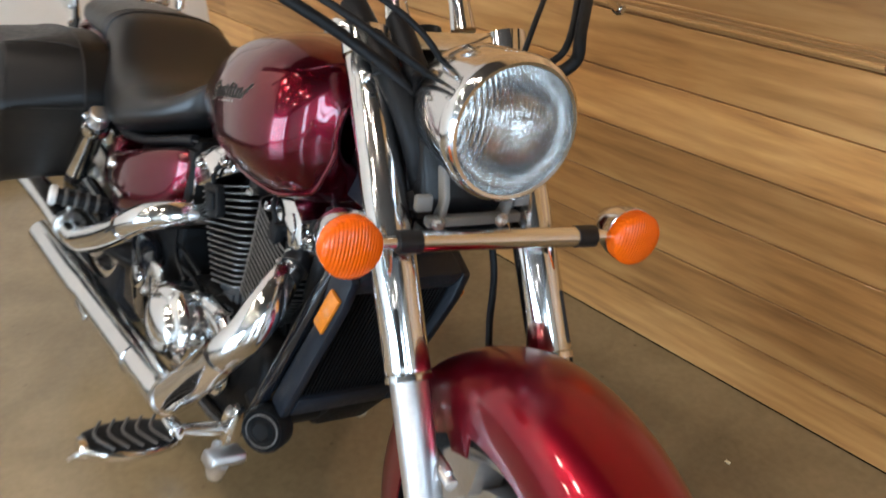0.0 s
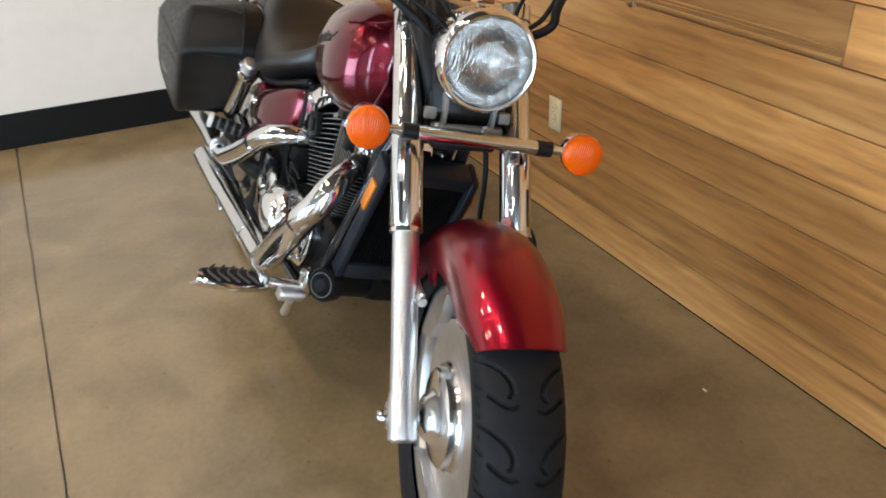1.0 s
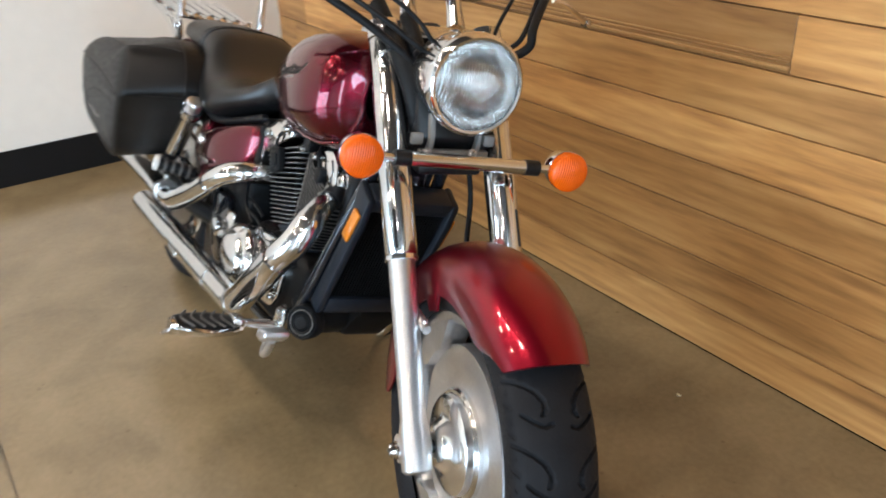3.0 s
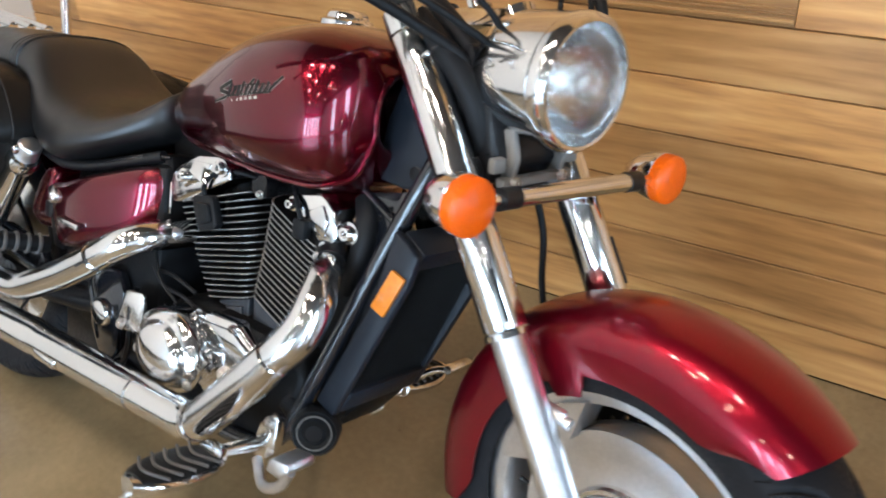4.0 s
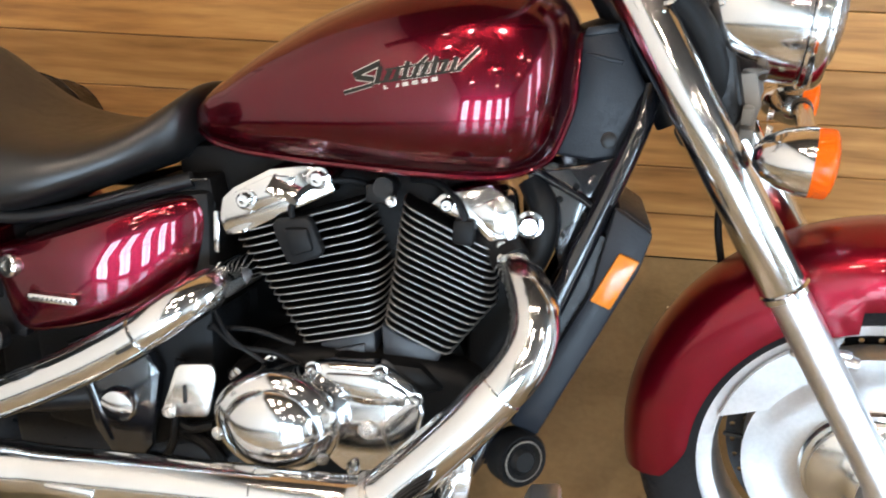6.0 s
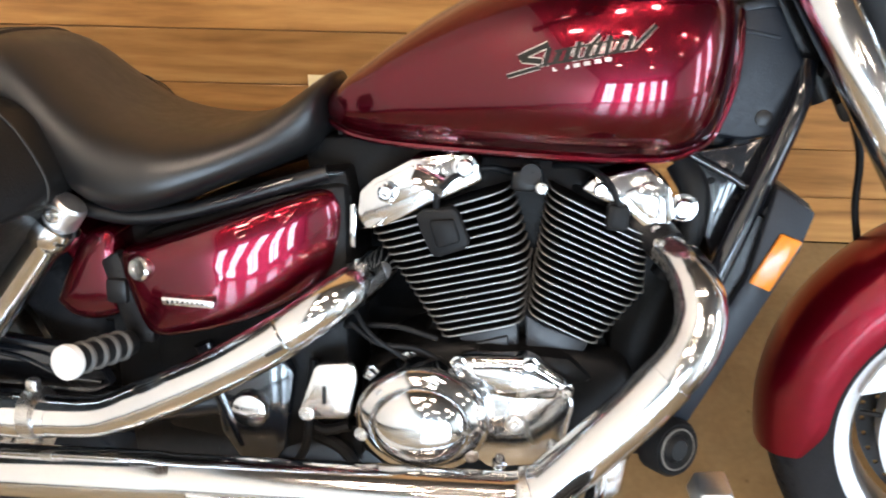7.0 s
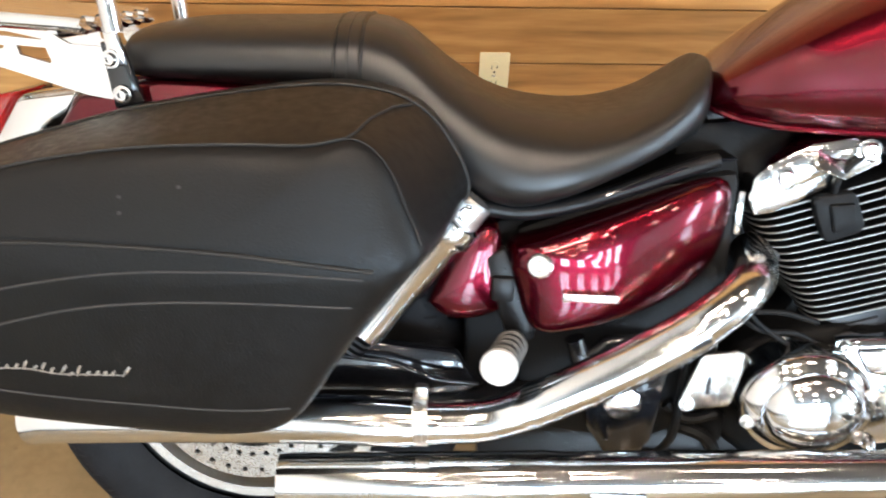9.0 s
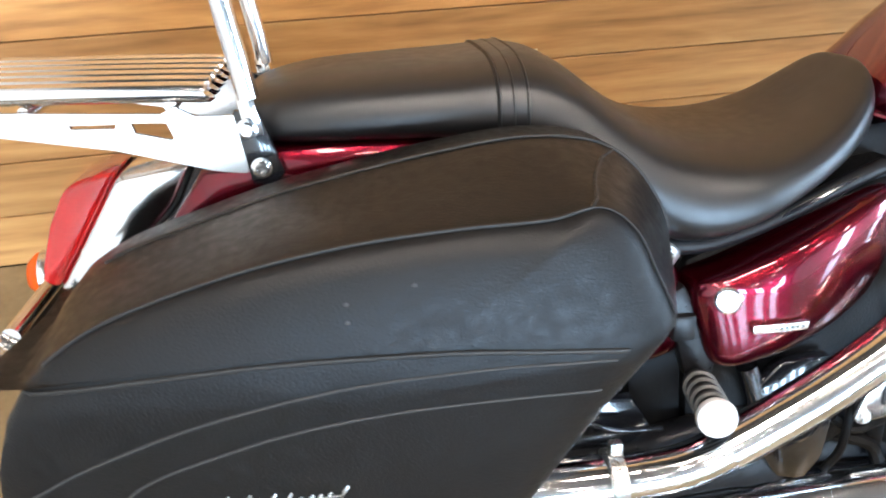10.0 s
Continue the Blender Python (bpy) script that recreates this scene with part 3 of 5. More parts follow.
st = []
for deg in range(57, 195, 2):
    low = 0.270 if deg < 108 else 0.24 if deg < 120 else 0.262
    if deg < 70:
        low = 0.270 + 0.050 * ((70 - deg) / 14) ** 1.6
    if deg > 180:
        low = 0.262 + 0.03 * ((deg - 180) / 12) ** 2
    st.append((deg, low, 1 - 0.14 * max(0, (71 - deg) / 15) ** 2))
fender = front_part("front_fender", arc_fender(FRONT + Vector((0.004, 0, 0.008)), st, 0.366, 0.083, bow=6.0), FENDER_RED, bike, "glossy red fender, its colour brightened for weak front light")
for s in (-1, 1):
    a = FRONT + Vector((-0.105, 0.094 * s, 0.20))
    front_part("fender_bolt", bolt(a + Vector((0.012, 0, 0)), (0, s, 0), 0.009, 0.01), CHROME, fender)
    front_part("fender_bracket", joined(box(FRONT + Vector((-0.115, 0.1 * s, 0.205)), (0.075, 0.012, 0.022), 0.005), tube([FRONT + Vector((-0.15, 0.108 * s, 0.212)), FRONT + Vector((-0.07, 0.1 * s, 0.20))], 0.009)), BRUSHED, fender)

# -- fork, lamp, bars --
for s in (-1, 1):
    y = Vector((0, 0.108 * s, 0))
    top, mid, low = fork_at(1.025) + y, fork_at(0.65) + y, fork_at(0.36) + y
    d = (low - top).normalized()
    cover = front_part("fork_cover", tube([top - d * 0.012, top, top + d * 0.004, mid - d * 0.014, mid - d * 0.01, mid - d * 0.008, mid, mid + d * 0.001], [0.022, 0.028, 0.031, 0.031, 0.029, 0.032, 0.032, 0.025], 28), CHROME, bike, "chrome fork cover")
    front_part("slot", moved(box((0, 0, 0), (0.007, 0.006, 0.075), 0.003), Matrix.Translation(mid - d * 0.055 + Vector((0.021, 0.016 * s, 0.015))) @ Matrix.Rotation(-RAKE, 4, "Y")), DARK, cover)
    leg = front_part("fork_leg", tube([mid - d * 0.01, mid + d * 0.05, low - d * 0.06, low - d * 0.04, low + d * 0.03, low + d * 0.036], [0.0255, 0.0255, 0.0245, 0.028, 0.028, 0.02], 28), BRUSHED, bike, "brushed aluminium fork leg")
    axle = Vector((FRONT.x, 0.108 * s, FRONT.z))
    front_part("axle_clamp", tube([axle + Vector((-0.004, -0.03 * s, 0)), axle + Vector((-0.004, 0.026 * s, 0))], 0.026, 20), BRUSHED, leg)
    front_part("axle_bolt", joined(bolt(axle + Vector((0, 0.027 * s, 0)), (0, s, 0), 0.013, 0.018), bolt(axle + Vector((0.022, 0.004 * s, -0.02)), (1, 0, -0.5), 0.006), bolt(axle + Vector((0.022, -0.02 * s, -0.02)), (1, 0, -0.5), 0.006)), CHROME, leg)
front_part("axle", pin(FRONT + Vector((0, -0.1, 0)), FRONT + Vector((0, 0.1, 0)), 0.013), BLACK, bike)
front_part("brake_caliper", joined(box(FRONT + Vector((-0.17, 0.075, 0.10)), (0.075, 0.06, 0.11), 0.015), box(FRONT + Vector((-0.13, 0.095, 0.075)), (0.06, 0.025, 0.05), 0.008)), BLACK, bike)

LAMP_C, LAMP_D = Vector((1.463, 0.002, 0.978)), Vector((1, 0.03, -0.01)).normalized()
shell = front_part("headlight", turned([(0, -0.165), (0.0285, -0.163), (0.0551, -0.152), (0.0741, -0.13), (0.0836, -0.1), (0.0879, -0.06), (0.0898, -0.03), (0.0898, -0.021), (0.0864, -0.020), (0.0864, -0.017)], LAMP_C, LAMP_D, 56), CHROME, bike, "chrome headlight shell with fluted glass")
front_part("bezel", turned([(0.0869, -0.018), (0.0926, -0.016), (0.0936, -0.006), (0.0912, 0.004), (0.0855, 0.010), (0.0812, 0.009), (0.0812, -0.004), (0.0855, -0.014)], LAMP_C, LAMP_D, 56, closed=True), CHROME, shell)
front_part("reflector", turned([(0.0817, 0.0), (0.076, -0.02), (0.0627, -0.045), (0.0427, -0.064), (0.019, -0.073), (0.0133, -0.073), (0.0133, -0.05), (0., -0.048)], LAMP_C, LAMP_D, 48), BOWL, shell, "mirrored bowl")
front_part("bulb_shield", turned([(0., -0.02), (0.0133, -0.022), (0.0152, -0.03), (0.0152, -0.046)], LAMP_C, LAMP_D, 20), POLISHED, shell)
front_part("lens", turned([(0.0815, 0.002), (0.0741, 0.010), (0.057, 0.018), (0.0333, 0.024), (0., 0.026), (0., 0.023), (0.0323, 0.021), (0.056, 0.015), (0.0731, 0.007), (0.0808, 0.0)], LAMP_C, LAMP_D, 48), LENSGLASS, shell, "clear fluted glass").visible_shadow = False
front_part("lamp_screw", bolt(LAMP_C + Vector((-0.01, -0.0895, -0.012)), OUT, 0.004, 0.004), STEEL, shell)
ears = front_part("headlight_bracket", joined(slab([(1.375, 0.905), (1.40, 0.91), (1.412, 0.87), (1.404, 0.83), (1.390, 0.812), (1.378, 0.825), (1.384, 0.86)], -0.052, -0.043, 0.003),
                                              slab([(1.375, 0.905), (1.40, 0.91), (1.412, 0.87), (1.404, 0.83), (1.390, 0.812), (1.378, 0.825), (1.384, 0.86)], 0.043, 0.052, 0.003), box((1.400, 0, 0.836), (0.018, 0.14, 0.014), 0.004)), GREYPLASTIC, bike, "grey cast bracket under the headlight")
for y in (-0.062, 0.03):
    front_part("bracket_bolt", bolt((1.422, y, 0.842), (1, 0, 0), 0.007, 0.008), STEEL, ears)
for y in (-0.075, 0.07):
    front_part("connector", box((1.398, y, 0.862), (0.014, 0.024, 0.022), 0.004), GREYPLASTIC, bike, "pale wire connector")

BAR_R, BAR_L = Vector((1.472, -0.201, 0.848)), Vector((1.467, 0.211, 0.826))
along = (BAR_L - BAR_R).normalized()
bar = front_part("signal_bar", pin(BAR_R + along * 0.09, BAR_L - along * 0.09, 0.0135, 20), CHROME, bike)
for e, s in ((BAR_R, 1), (BAR_L, -1)):
    front_part("collar", pin(e + along * s * 0.062, e + along * s * 0.092, 0.0150, 18), BLACK, bar, "black rubber collar")
    body = front_part("turn_signal", joined(turned([(0, -0.062), (0.012, -0.060), (0.023, -0.05), (0.033, -0.032), (0.0378, -0.012), (0.0388, 0.0), (0.0370, 0.001), (0.0370, -0.006)], e, (1, 0, 0), 32), pin(e + along * s * 0.028, e + along * s * 0.064, 0.0085)), CHROME, bike, "round amber turn signal in a chrome cup")
    lens = [(0.0372, -0.004), (0.0380, 0.001), (0.0380, 0.0165), (0.0366, 0.0190), (0.0300, 0.0225), (0.0200, 0.0250), (0.0100, 0.0262)]
    front_part("lens", turned(lens + [(0, 0.0266)], e, (1, 0, 0), 40), AMBER, body, "ribbed amber lens")

for z in (0.845, 1.03):
    pieces = [box((-0.012, 0, 0), (0.06, 0.17, 0.03), 0.008)]
    if z > 1:
        pieces += [tube([(0, y, -0.016), (0, y, 0.016)], 0.033, 24) for y in (-0.108, 0.108)]
    front_part("triple_clamp", moved(joined(*pieces), Matrix.Translation(fork_at(z)) @ Matrix.Rotation(-RAKE, 4, "Y")), CHROME if z > 1 else BLACK, bike)
front_part("steering_stem", pin(HEADPOINT + AXIS * -0.17, HEADPOINT + AXIS * 0.08, 0.03), BLACK, bike)
for s in (-1, 1):
    base = fork_at(1.045, -0.015) + Vector((0, 0.05 * s, 0))
    front_part("riser", joined(tube([base, base + AXIS * 0.04, base + AXIS * 0.085], [0.019, 0.016, 0.017], 20), turned([(0.021, 0), (0.021, 0.012), (0.017, 0.016), (0, 0.016)], base + AXIS * 0.085, AXIS, 20)), CHROME, bike)
R0 = fork_at(1.045, -0.015) + AXIS * 0.075
bar_path = [R0 + Vector((0, -0.06, 0)), R0 + Vector((0.005, -0.12, 0.01)), R0 + Vector((0.02, -0.19, 0.06)), R0 + Vector((-0.03, -0.31, 0.10)), R0 + Vector((-0.16, -0.40, 0.07)), R0 + Vector((-0.29, -0.44, 0.02))]
mirror = lambda p: Vector((p.x, -p.y, p.z))
handlebar = front_part("handlebar", tube(glide([mirror(p) for p in bar_path[::-1]] + bar_path, 6), 0.0127, 16), CHROME, bike)
for s in (-1, 1):
    g = [R0 + Vector((-0.17, 0.404 * s, 0.066)), R0 + Vector((-0.31, 0.447 * s, 0.012))]
    front_part("grip", tube([g[0], g[0].lerp(g[1], 0.05), g[0].lerp(g[1], 0.95), g[1]], [0.021, 0.0175, 0.0175, 0.021], 18), PLASTIC, handlebar, "black rubber grip")
    tip_l = R0 + Vector((-0.129, 0.444 * s, -0.043))
    lv = [tip_l + Vector((0.075, -0.135 * s, 0.050)), tip_l + Vector((0.060, -0.090 * s, 0.038)), tip_l + Vector((0.032, -0.045 * s, 0.018)), tip_l]
    front_part("lever", joined(tube(glide(lv, 5), 0.0078, 10, 0.7), turned([(0, -0.012), (0.009, -0.009), (0.0125, 0), (0.009, 0.009), (0, 0.012)], lv[-1], (1, 0.5 * s, 0), 12)), CHROME, handlebar)
    front_part("control_pod", box(R0 + Vector((-0.13, 0.375 * s, 0.07)), (0.06, 0.045, 0.05), 0.012), BLACK, handlebar)
gauge = R0 + Vector((0.03, 0, 0.035))
front_part("indicator_lamp", joined(box(gauge, (0.04, 0.06, 0.025), 0.008), turned([(0.009, 0), (0.009, 0.02), (0.004, 0.03), (0, 0.03)], gauge + Vector((0, 0, 0.01)), AXIS, 14)), CHROME, bike)

# cables and hoses round the lamp
for pts, r in (
        ([R0 + Vector((-0.12, -0.37, 0.06)), Vector((1.20, -0.25, 1.10)), Vector((1.275, -0.135, 1.035)), Vector((1.325, -0.07, 0.975)), Vector((1.30, -0.04, 0.86))], 0.0085),
        ([R0 + Vector((-0.11, -0.36, 0.07)), Vector((1.25, -0.20, 1.10)), Vector((1.33, -0.10, 1.04)), Vector((1.345, -0.045, 0.99)), Vector((1.32, -0.03, 0.87))], 0.0055),
        ([R0 + Vector((-0.10, -0.34, 0.08)), Vector((1.28, -0.16, 1.12)), Vector((1.345, -0.08, 1.07)), Vector((1.36, -0.035, 1.0)), Vector((1.33, 0.0, 0.9))], 0.0045),
        ([R0 + Vector((-0.02, 0.30, 0.10)), Vector((1.34, 0.160, 1.085)), Vector((1.36, 0.145, 1.040)), Vector((1.34, 0.110, 1.012)), Vector((1.31, 0.06, 1.005))], 0.009),
        ([R0 + Vector((-0.02, 0.27, 0.10)), Vector((1.34, 0.145, 1.075)), Vector((1.345, 0.11, 1.03)), Vector((1.33, 0.05, 0.99))], 0.005),
        ([R0 + Vector((-0.02, 0.25, 0.11)), Vector((1.32, 0.10, 1.09)), Vector((1.34, 0.07, 1.03)), Vector((1.34, 0.03, 0.95))], 0.004),
        ([Vector((1.35, 0.08, 0.86)), Vector((1.39, 0.09, 0.77)), Vector((1.43, 0.125, 0.69)), Vector((1.46, 0.160, 0.62)), Vector((1.47, 0.14, 0.54)), Vector((1.50, 0.09, 0.46))], 0.0065),
        ([Vector((1.34, 0.055, 0.82)), Vector((1.375, 0.06, 0.74)), Vector((1.385, 0.06, 0.66)), Vector((1.40, 0.06, 0.60))], 0.0055)):
    front_part("cable", tube(glide(pts, 7), r, 10), PLASTIC, bike, "black rubber cable")
for pts, r in (([(1.19, -0.115, 1.075), (1.27, -0.100, 1.020), (1.325, -0.082, 0.965), (1.352, -0.066, 0.905), (1.350, -0.050, 0.845)], 0.019), ([(1.22, -0.06, 1.06), (1.30, -0.060, 1.01), (1.350, -0.050, 0.95), (1.360, -0.040, 0.88), (1.350, -0.02, 0.83)], 0.017), ([(1.30, 0.05, 1.02), (1.345, 0.045, 0.95), (1.355, 0.04, 0.87)], 0.015)):
    front_part("wire_loom", tube(glide([Vector(p) for p in pts], 6), r, 12), PLASTIC, bike, "bundled wires in a black sleeve")
front_part("fork_shroud", joined(slab([(1.285, 1.005), (1.325, 1.015), (1.375, 0.93), (1.395, 0.86), (1.375, 0.825), (1.335, 0.84)], -0.074, 0.074, 0.008), box((1.372, 0, 0.805), (0.05, 0.13, 0.03), 0.008)), BLACK, bike, "black bracket plate between the fork tubes")
front_part("cable_guide", turned([(0.014, -0.003), (0.018, 0), (0.014, 0.003), (0.012, 0)], Vector((1.295, -0.118, 1.0)), (0.5, 0.4, -0.8), 18, closed=True), CHROME, bike)

# -- frame --
part("neck_cover", joined(slab([(1.138, 0.775), (1.150, 0.87), (1.172, 0.936), (1.21, 0.948), (1.224, 0.932), (1.258, 0.873), (1.263, 0.84), (1.249, 0.780), (1.20, 0.770)], -0.060, 0.060, 0.005, 3), slab([(1.172, 0.928), (1.176, 0.940), (1.216, 0.948), (1.216, 0.936)], -0.064, -0.056, 0.002), slab([(1.176, 0.905), (1.178, 0.909), (1.226, 0.902), (1.224, 0.897)], -0.0625, -0.058, 0.001)), SHROUD, bike, "black plastic cover behind the fork")
part("cover_plug", turned([(0.011, 0), (0.011, 0.002), (0.008, 0.003), (0, 0.003)], (1.220, -0.060, 0.799), OUT, 18), BLACK, bike)
for s in (-1, 1):
    part("down_tube", tube(glide([(1.266, 0.045 * s, 0.87), (1.252, 0.072 * s, 0.805), (1.181, 0.098 * s, 0.598), (1.116, 0.110 * s, 0.42), (1.068, 0.115 * s, 0.31), (1.0, 0.115 * s, 0.265), (0.85, 0.115 * s, 0.25), (0.58, 0.115 * s, 0.25)], 6), 0.0145, 14), GLOSS, bike, "gloss black frame tube")
    plate = part("gusset", joined(slab([(1.118, 0.745), (1.20, 0.765), (1.246, 0.785), (1.222, 0.70), (1.178, 0.61), (1.160, 0.66)], 0.055 * s, 0.062 * s, 0.002), tube([(1.125, 0.062 * s, 0.752), (1.19, 0.066 * s, 0.722), (1.215, 0.070 * s, 0.708)], 0.006, 10)), GLOSS, bike)
    for x, z in ((1.165, 0.715), (1.185, 0.735), (1.200, 0.695)):
        part("gusset_hole", bolt((x, 0.062 * s, z), (0, s, 0), 0.0035, 0.003), ENGINE, plate)
    part("swingarm", tube(glide([(0.556, 0.095 * s, 0.364), (0.40, 0.125 * s, 0.345), (0.2, 0.15 * s, 0.335), (0.02, 0.15 * s, 0.33)], 5), 0.026, 14), BLACK, bike)
    part("seat_rail", tube(glide([(0.66, 0.10 * s, 0.70), (0.45, 0.135 * s, 0.635), (0.33, 0.145 * s, 0.64), (0.1, 0.14 * s, 0.70), (-0.1, 0.12 * s, 0.74)], 5), 0.011, 12), BLACK, bike)
part("backbone", tube([(1.23, 0, 0.93), (1.0, 0, 0.84), (0.66, 0, 0.74)], 0.035), BLACK, bike)

# -- radiator --
RAD = [(1.236, 0.722), (1.288, 0.692), (1.276, 0.640), (1.196, 0.452), (1.168, 0.385), (1.128, 0.400), (1.15, 0.452), (1.216, 0.60)]
rad = part("radiator_shroud", joined(slab(RAD, -0.113, -0.095, 0.006), slab(RAD, 0.095, 0.113, 0.006), slab([(1.242, 0.722), (1.29, 0.695), (1.27, 0.66), (1.225, 0.68)], -0.096, 0.096, 0.008), slab([(1.168, 0.385), (1.128, 0.400), (1.147, 0.445), (1.19, 0.43)], -0.096, 0.096, 0.008)), SHROUD, bike, "plastic radiator shroud, bluish window reflection in its colour")
part("core", slab([(1.222, 0.68), (1.252, 0.668), (1.17, 0.43), (1.145, 0.44)], -0.0955, 0.0955), BLACK, rad, "black finned core")
fins = []
for k in range(34):
    t = (k + 0.5) / 34
    p = Vector((1.172, 0, 0.432)).lerp(Vector((1.256, 0, 0.668)), t)
    fins.append(moved(box((0, 0, 0), (0.012, 0.190, 0.0018)), Matrix.Translation(p) @ Matrix.Rotation(radians(19), 4, "Y")))
part("grille_slat", joined(*fins), ENGINE, rad, smooth=False, kind="stuff")
bars = []
for k in range(26):
    y = -0.09 + 0.18 * k / 25
    bars.append(tube([(1.181, y, 0.432), (1.266, y, 0.668)], 0.0012, 5))
part("grille_wire", joined(*bars), ENGINE, rad, smooth=False, kind="stuff")
for s in (-1, 1):
    part("reflector", slab([(1.248, 0.664), (1.275, 0.655), (1.245, 0.586), (1.218, 0.596)], 0.1132 * s, 0.120 * s, 0.0022), REFLEX, rad, "amber side reflector")

# -- engine --
part("crankcase", joined(slab([(0.70, 0.30), (0.715, 0.43), (0.79, 0.47), (0.86, 0.475), (1.02, 0.475), (1.08, 0.46), (1.10, 0.42), (1.085, 0.31), (1.03, 0.262), (0.76, 0.255)], -0.112, 0.112, 0.02, 3), slab([(0.79, 0.46), (0.83, 0.53), (1.03, 0.53), (1.06, 0.46)], -0.06, 0.06, 0.01), slab([(0.85, 0.44), (0.88, 0.475), (1.0, 0.472), (1.04, 0.44), (0.98, 0.42)], -0.122, 0.122, 0.012)), ENGINE, bike, "black engine crankcase")
part("left_engine_case", joined(slab([(0.68, 0.28), (0.66, 0.50), (0.76, 0.60), (0.90, 0.52), (1.0, 0.52), (1.08, 0.62), (1.13, 0.58), (1.13, 0.36), (1.06, 0.27)], 0.02, 0.15, 0.02), slab([(0.70, 0.46), (0.69, 0.70), (0.80, 0.72), (1.10, 0.72), (1.15, 0.62), (1.12, 0.46)], 0.02, 0.075, 0.01)), ENGINE, bike)
part("front_case", slab([(1.06, 0.36), (1.05, 0.62), (1.10, 0.66), (1.15, 0.60), (1.16, 0.50), (1.12, 0.36)], -0.06, 0.06, 0.01), ENGINE, bike)
part("inner_fender", slab([(0.345, 0.33), (0.337, 0.48), (0.345, 0.60), (0.46, 0.62), (0.52, 0.40), (0.50, 0.28), (0.38, 0.27)], -0.10, 0.10, 0.01), PLASTIC, bike, "black plastic inner fender ahead of the rear tyre")
# black plate added to hide the floor and keep the gap under the engine dark
part("dark_gap_filler", slab([(0.37, 0.215), (0.36, 0.30), (0.70, 0.335), (0.79, 0.27), (0.76, 0.21)], -0.104, -0.08, 0.006), BLACK, bike)
part("frame_plate", slab([(0.625, 0.66), (0.61, 0.735), (0.70, 0.745), (0.80, 0.73), (0.74, 0.62), (0.66, 0.60)], -0.05, 0.05, 0.008), ENGINE, bike)
part("air_box", box((0.93, 0, 0.66), (0.3, 0.10, 0.14), 0.02), ENGINE, bike)
part("battery_box", joined(slab([(0.42, 0.30), (0.40, 0.60), (0.55, 0.66), (0.69, 0.69), (0.70, 0.33), (0.6, 0.28)], -0.115, 0.115, 0.015)), PLASTIC, bike, "black plastic box behind the engine")


def cylinder(side_l, side_r, count, name, label):
    """A finned barrel: black plates with a bright machined edge, between two side lines."""
    (lx0, lz0), (lx1, lz1) = side_l
    barrel = part(name, tube([((lx0 + side_r[0][0]) / 2, 0, (lz0 + side_r[0][1]) / 2 - 0.02), ((lx1 + side_r[-1][0]) / 2, 0, (lz1 + side_r[-1][1]) / 2 + 0.02)], 0.062, 24), ENGINE, bike, label)
    for k in range(count):
        t = k / (count - 1)
        a = Vector((lx0 + (lx1 - lx0) * t, 0, lz0 + (lz1 - lz0) * t))
        u = t * (len(side_r) - 1)
        i = min(int(u), len(side_r) - 2)
        q0, q1 = Vector((side_r[i][0], 0, side_r[i][1])), Vector((side_r[i + 1][0], 0, side_r[i + 1][1]))
        b = q0.lerp(q1, u - i)
        d = (b - a)
        half = d.length / 2
        d.normalize()
        nrm = Vector((-d.z, 0, d.x))
        mid = (a + b) / 2
        for grow, thick, mat, nm in ((-0.0018, 0.0034, ENGINE, "fin"), (0.0004, 0.0013, FINEDGE, "fin_edge")):
            outline, hy = [], 0.110
            for j in range(32):
                w = 2 * math.pi * j / 32
                outline.append((half * 1.02 * power(math.cos(w), 0.28) + grow * math.copysign(1, math.cos(w)), hy * power(math.sin(w), 0.36) + grow * math.copysign(1, math.sin(w))))
            rings = [[mid + d * e + Vector((0, f, 0)) + nrm * h for e, f in outline] for h in (-thick / 2, thick / 2)]
            part(nm, skin(rings), mat, barrel, smooth=False)


cylinder([(0.820, 0.478), (0.713, 0.626)], [(0.936, 0.512), (0.938, 0.60), (0.905, 0.694)], 17, "rear_cylinder", "black finned cylinder with bright fin edges")
cylinder([(0.939, 0.526), (0.955, 0.698)], [(1.039, 0.486), (1.093, 0.562), (1.091, 0.642)], 17, "front_cylinder", "black finned cylinder with bright fin edges")

# rocker covers
part("cylinder_base", joined(slab([(0.846, 0.478), (0.864, 0.456), (0.932, 0.456), (0.927, 0.506)], -0.096, 0.09, 0.004), slab([(0.862, 0.470), (0.868, 0.458), (0.918, 0.458), (0.915, 0.488)], -0.101, -0.094, 0.003), slab([(0.936, 0.520), (0.943, 0.456), (1.014, 0.456), (1.026, 0.486), (0.962, 0.506)], -0.096, 0.09, 0.004)), SLATE, bike, "slate grey cylinder base")
rr = part("rear_rocker_cover", joined(slab([(0.704, 0.650), (0.707, 0.680), (0.725, 0.698), (0.776, 0.728), (0.83, 0.738), (0.862, 0.728), (0.868, 0.705), (0.80, 0.668), (0.742, 0.634), (0.714, 0.628)], -0.113, 0.113, 0.004, 2)), CHROME, bike, "chrome rocker cover")
part("cover_step", slab([(0.726, 0.690), (0.776, 0.719), (0.815, 0.722), (0.80, 0.69), (0.75, 0.664), (0.735, 0.67)], -0.1155, -0.108, 0.002), CHROME, rr)
for x, z, r in ((0.744, 0.683, 0.011), (0.846, 0.722, 0.012)):
    part("cover_bolt", bolt((x, -0.115, z), OUT, r, 0.012), CHROME, rr)
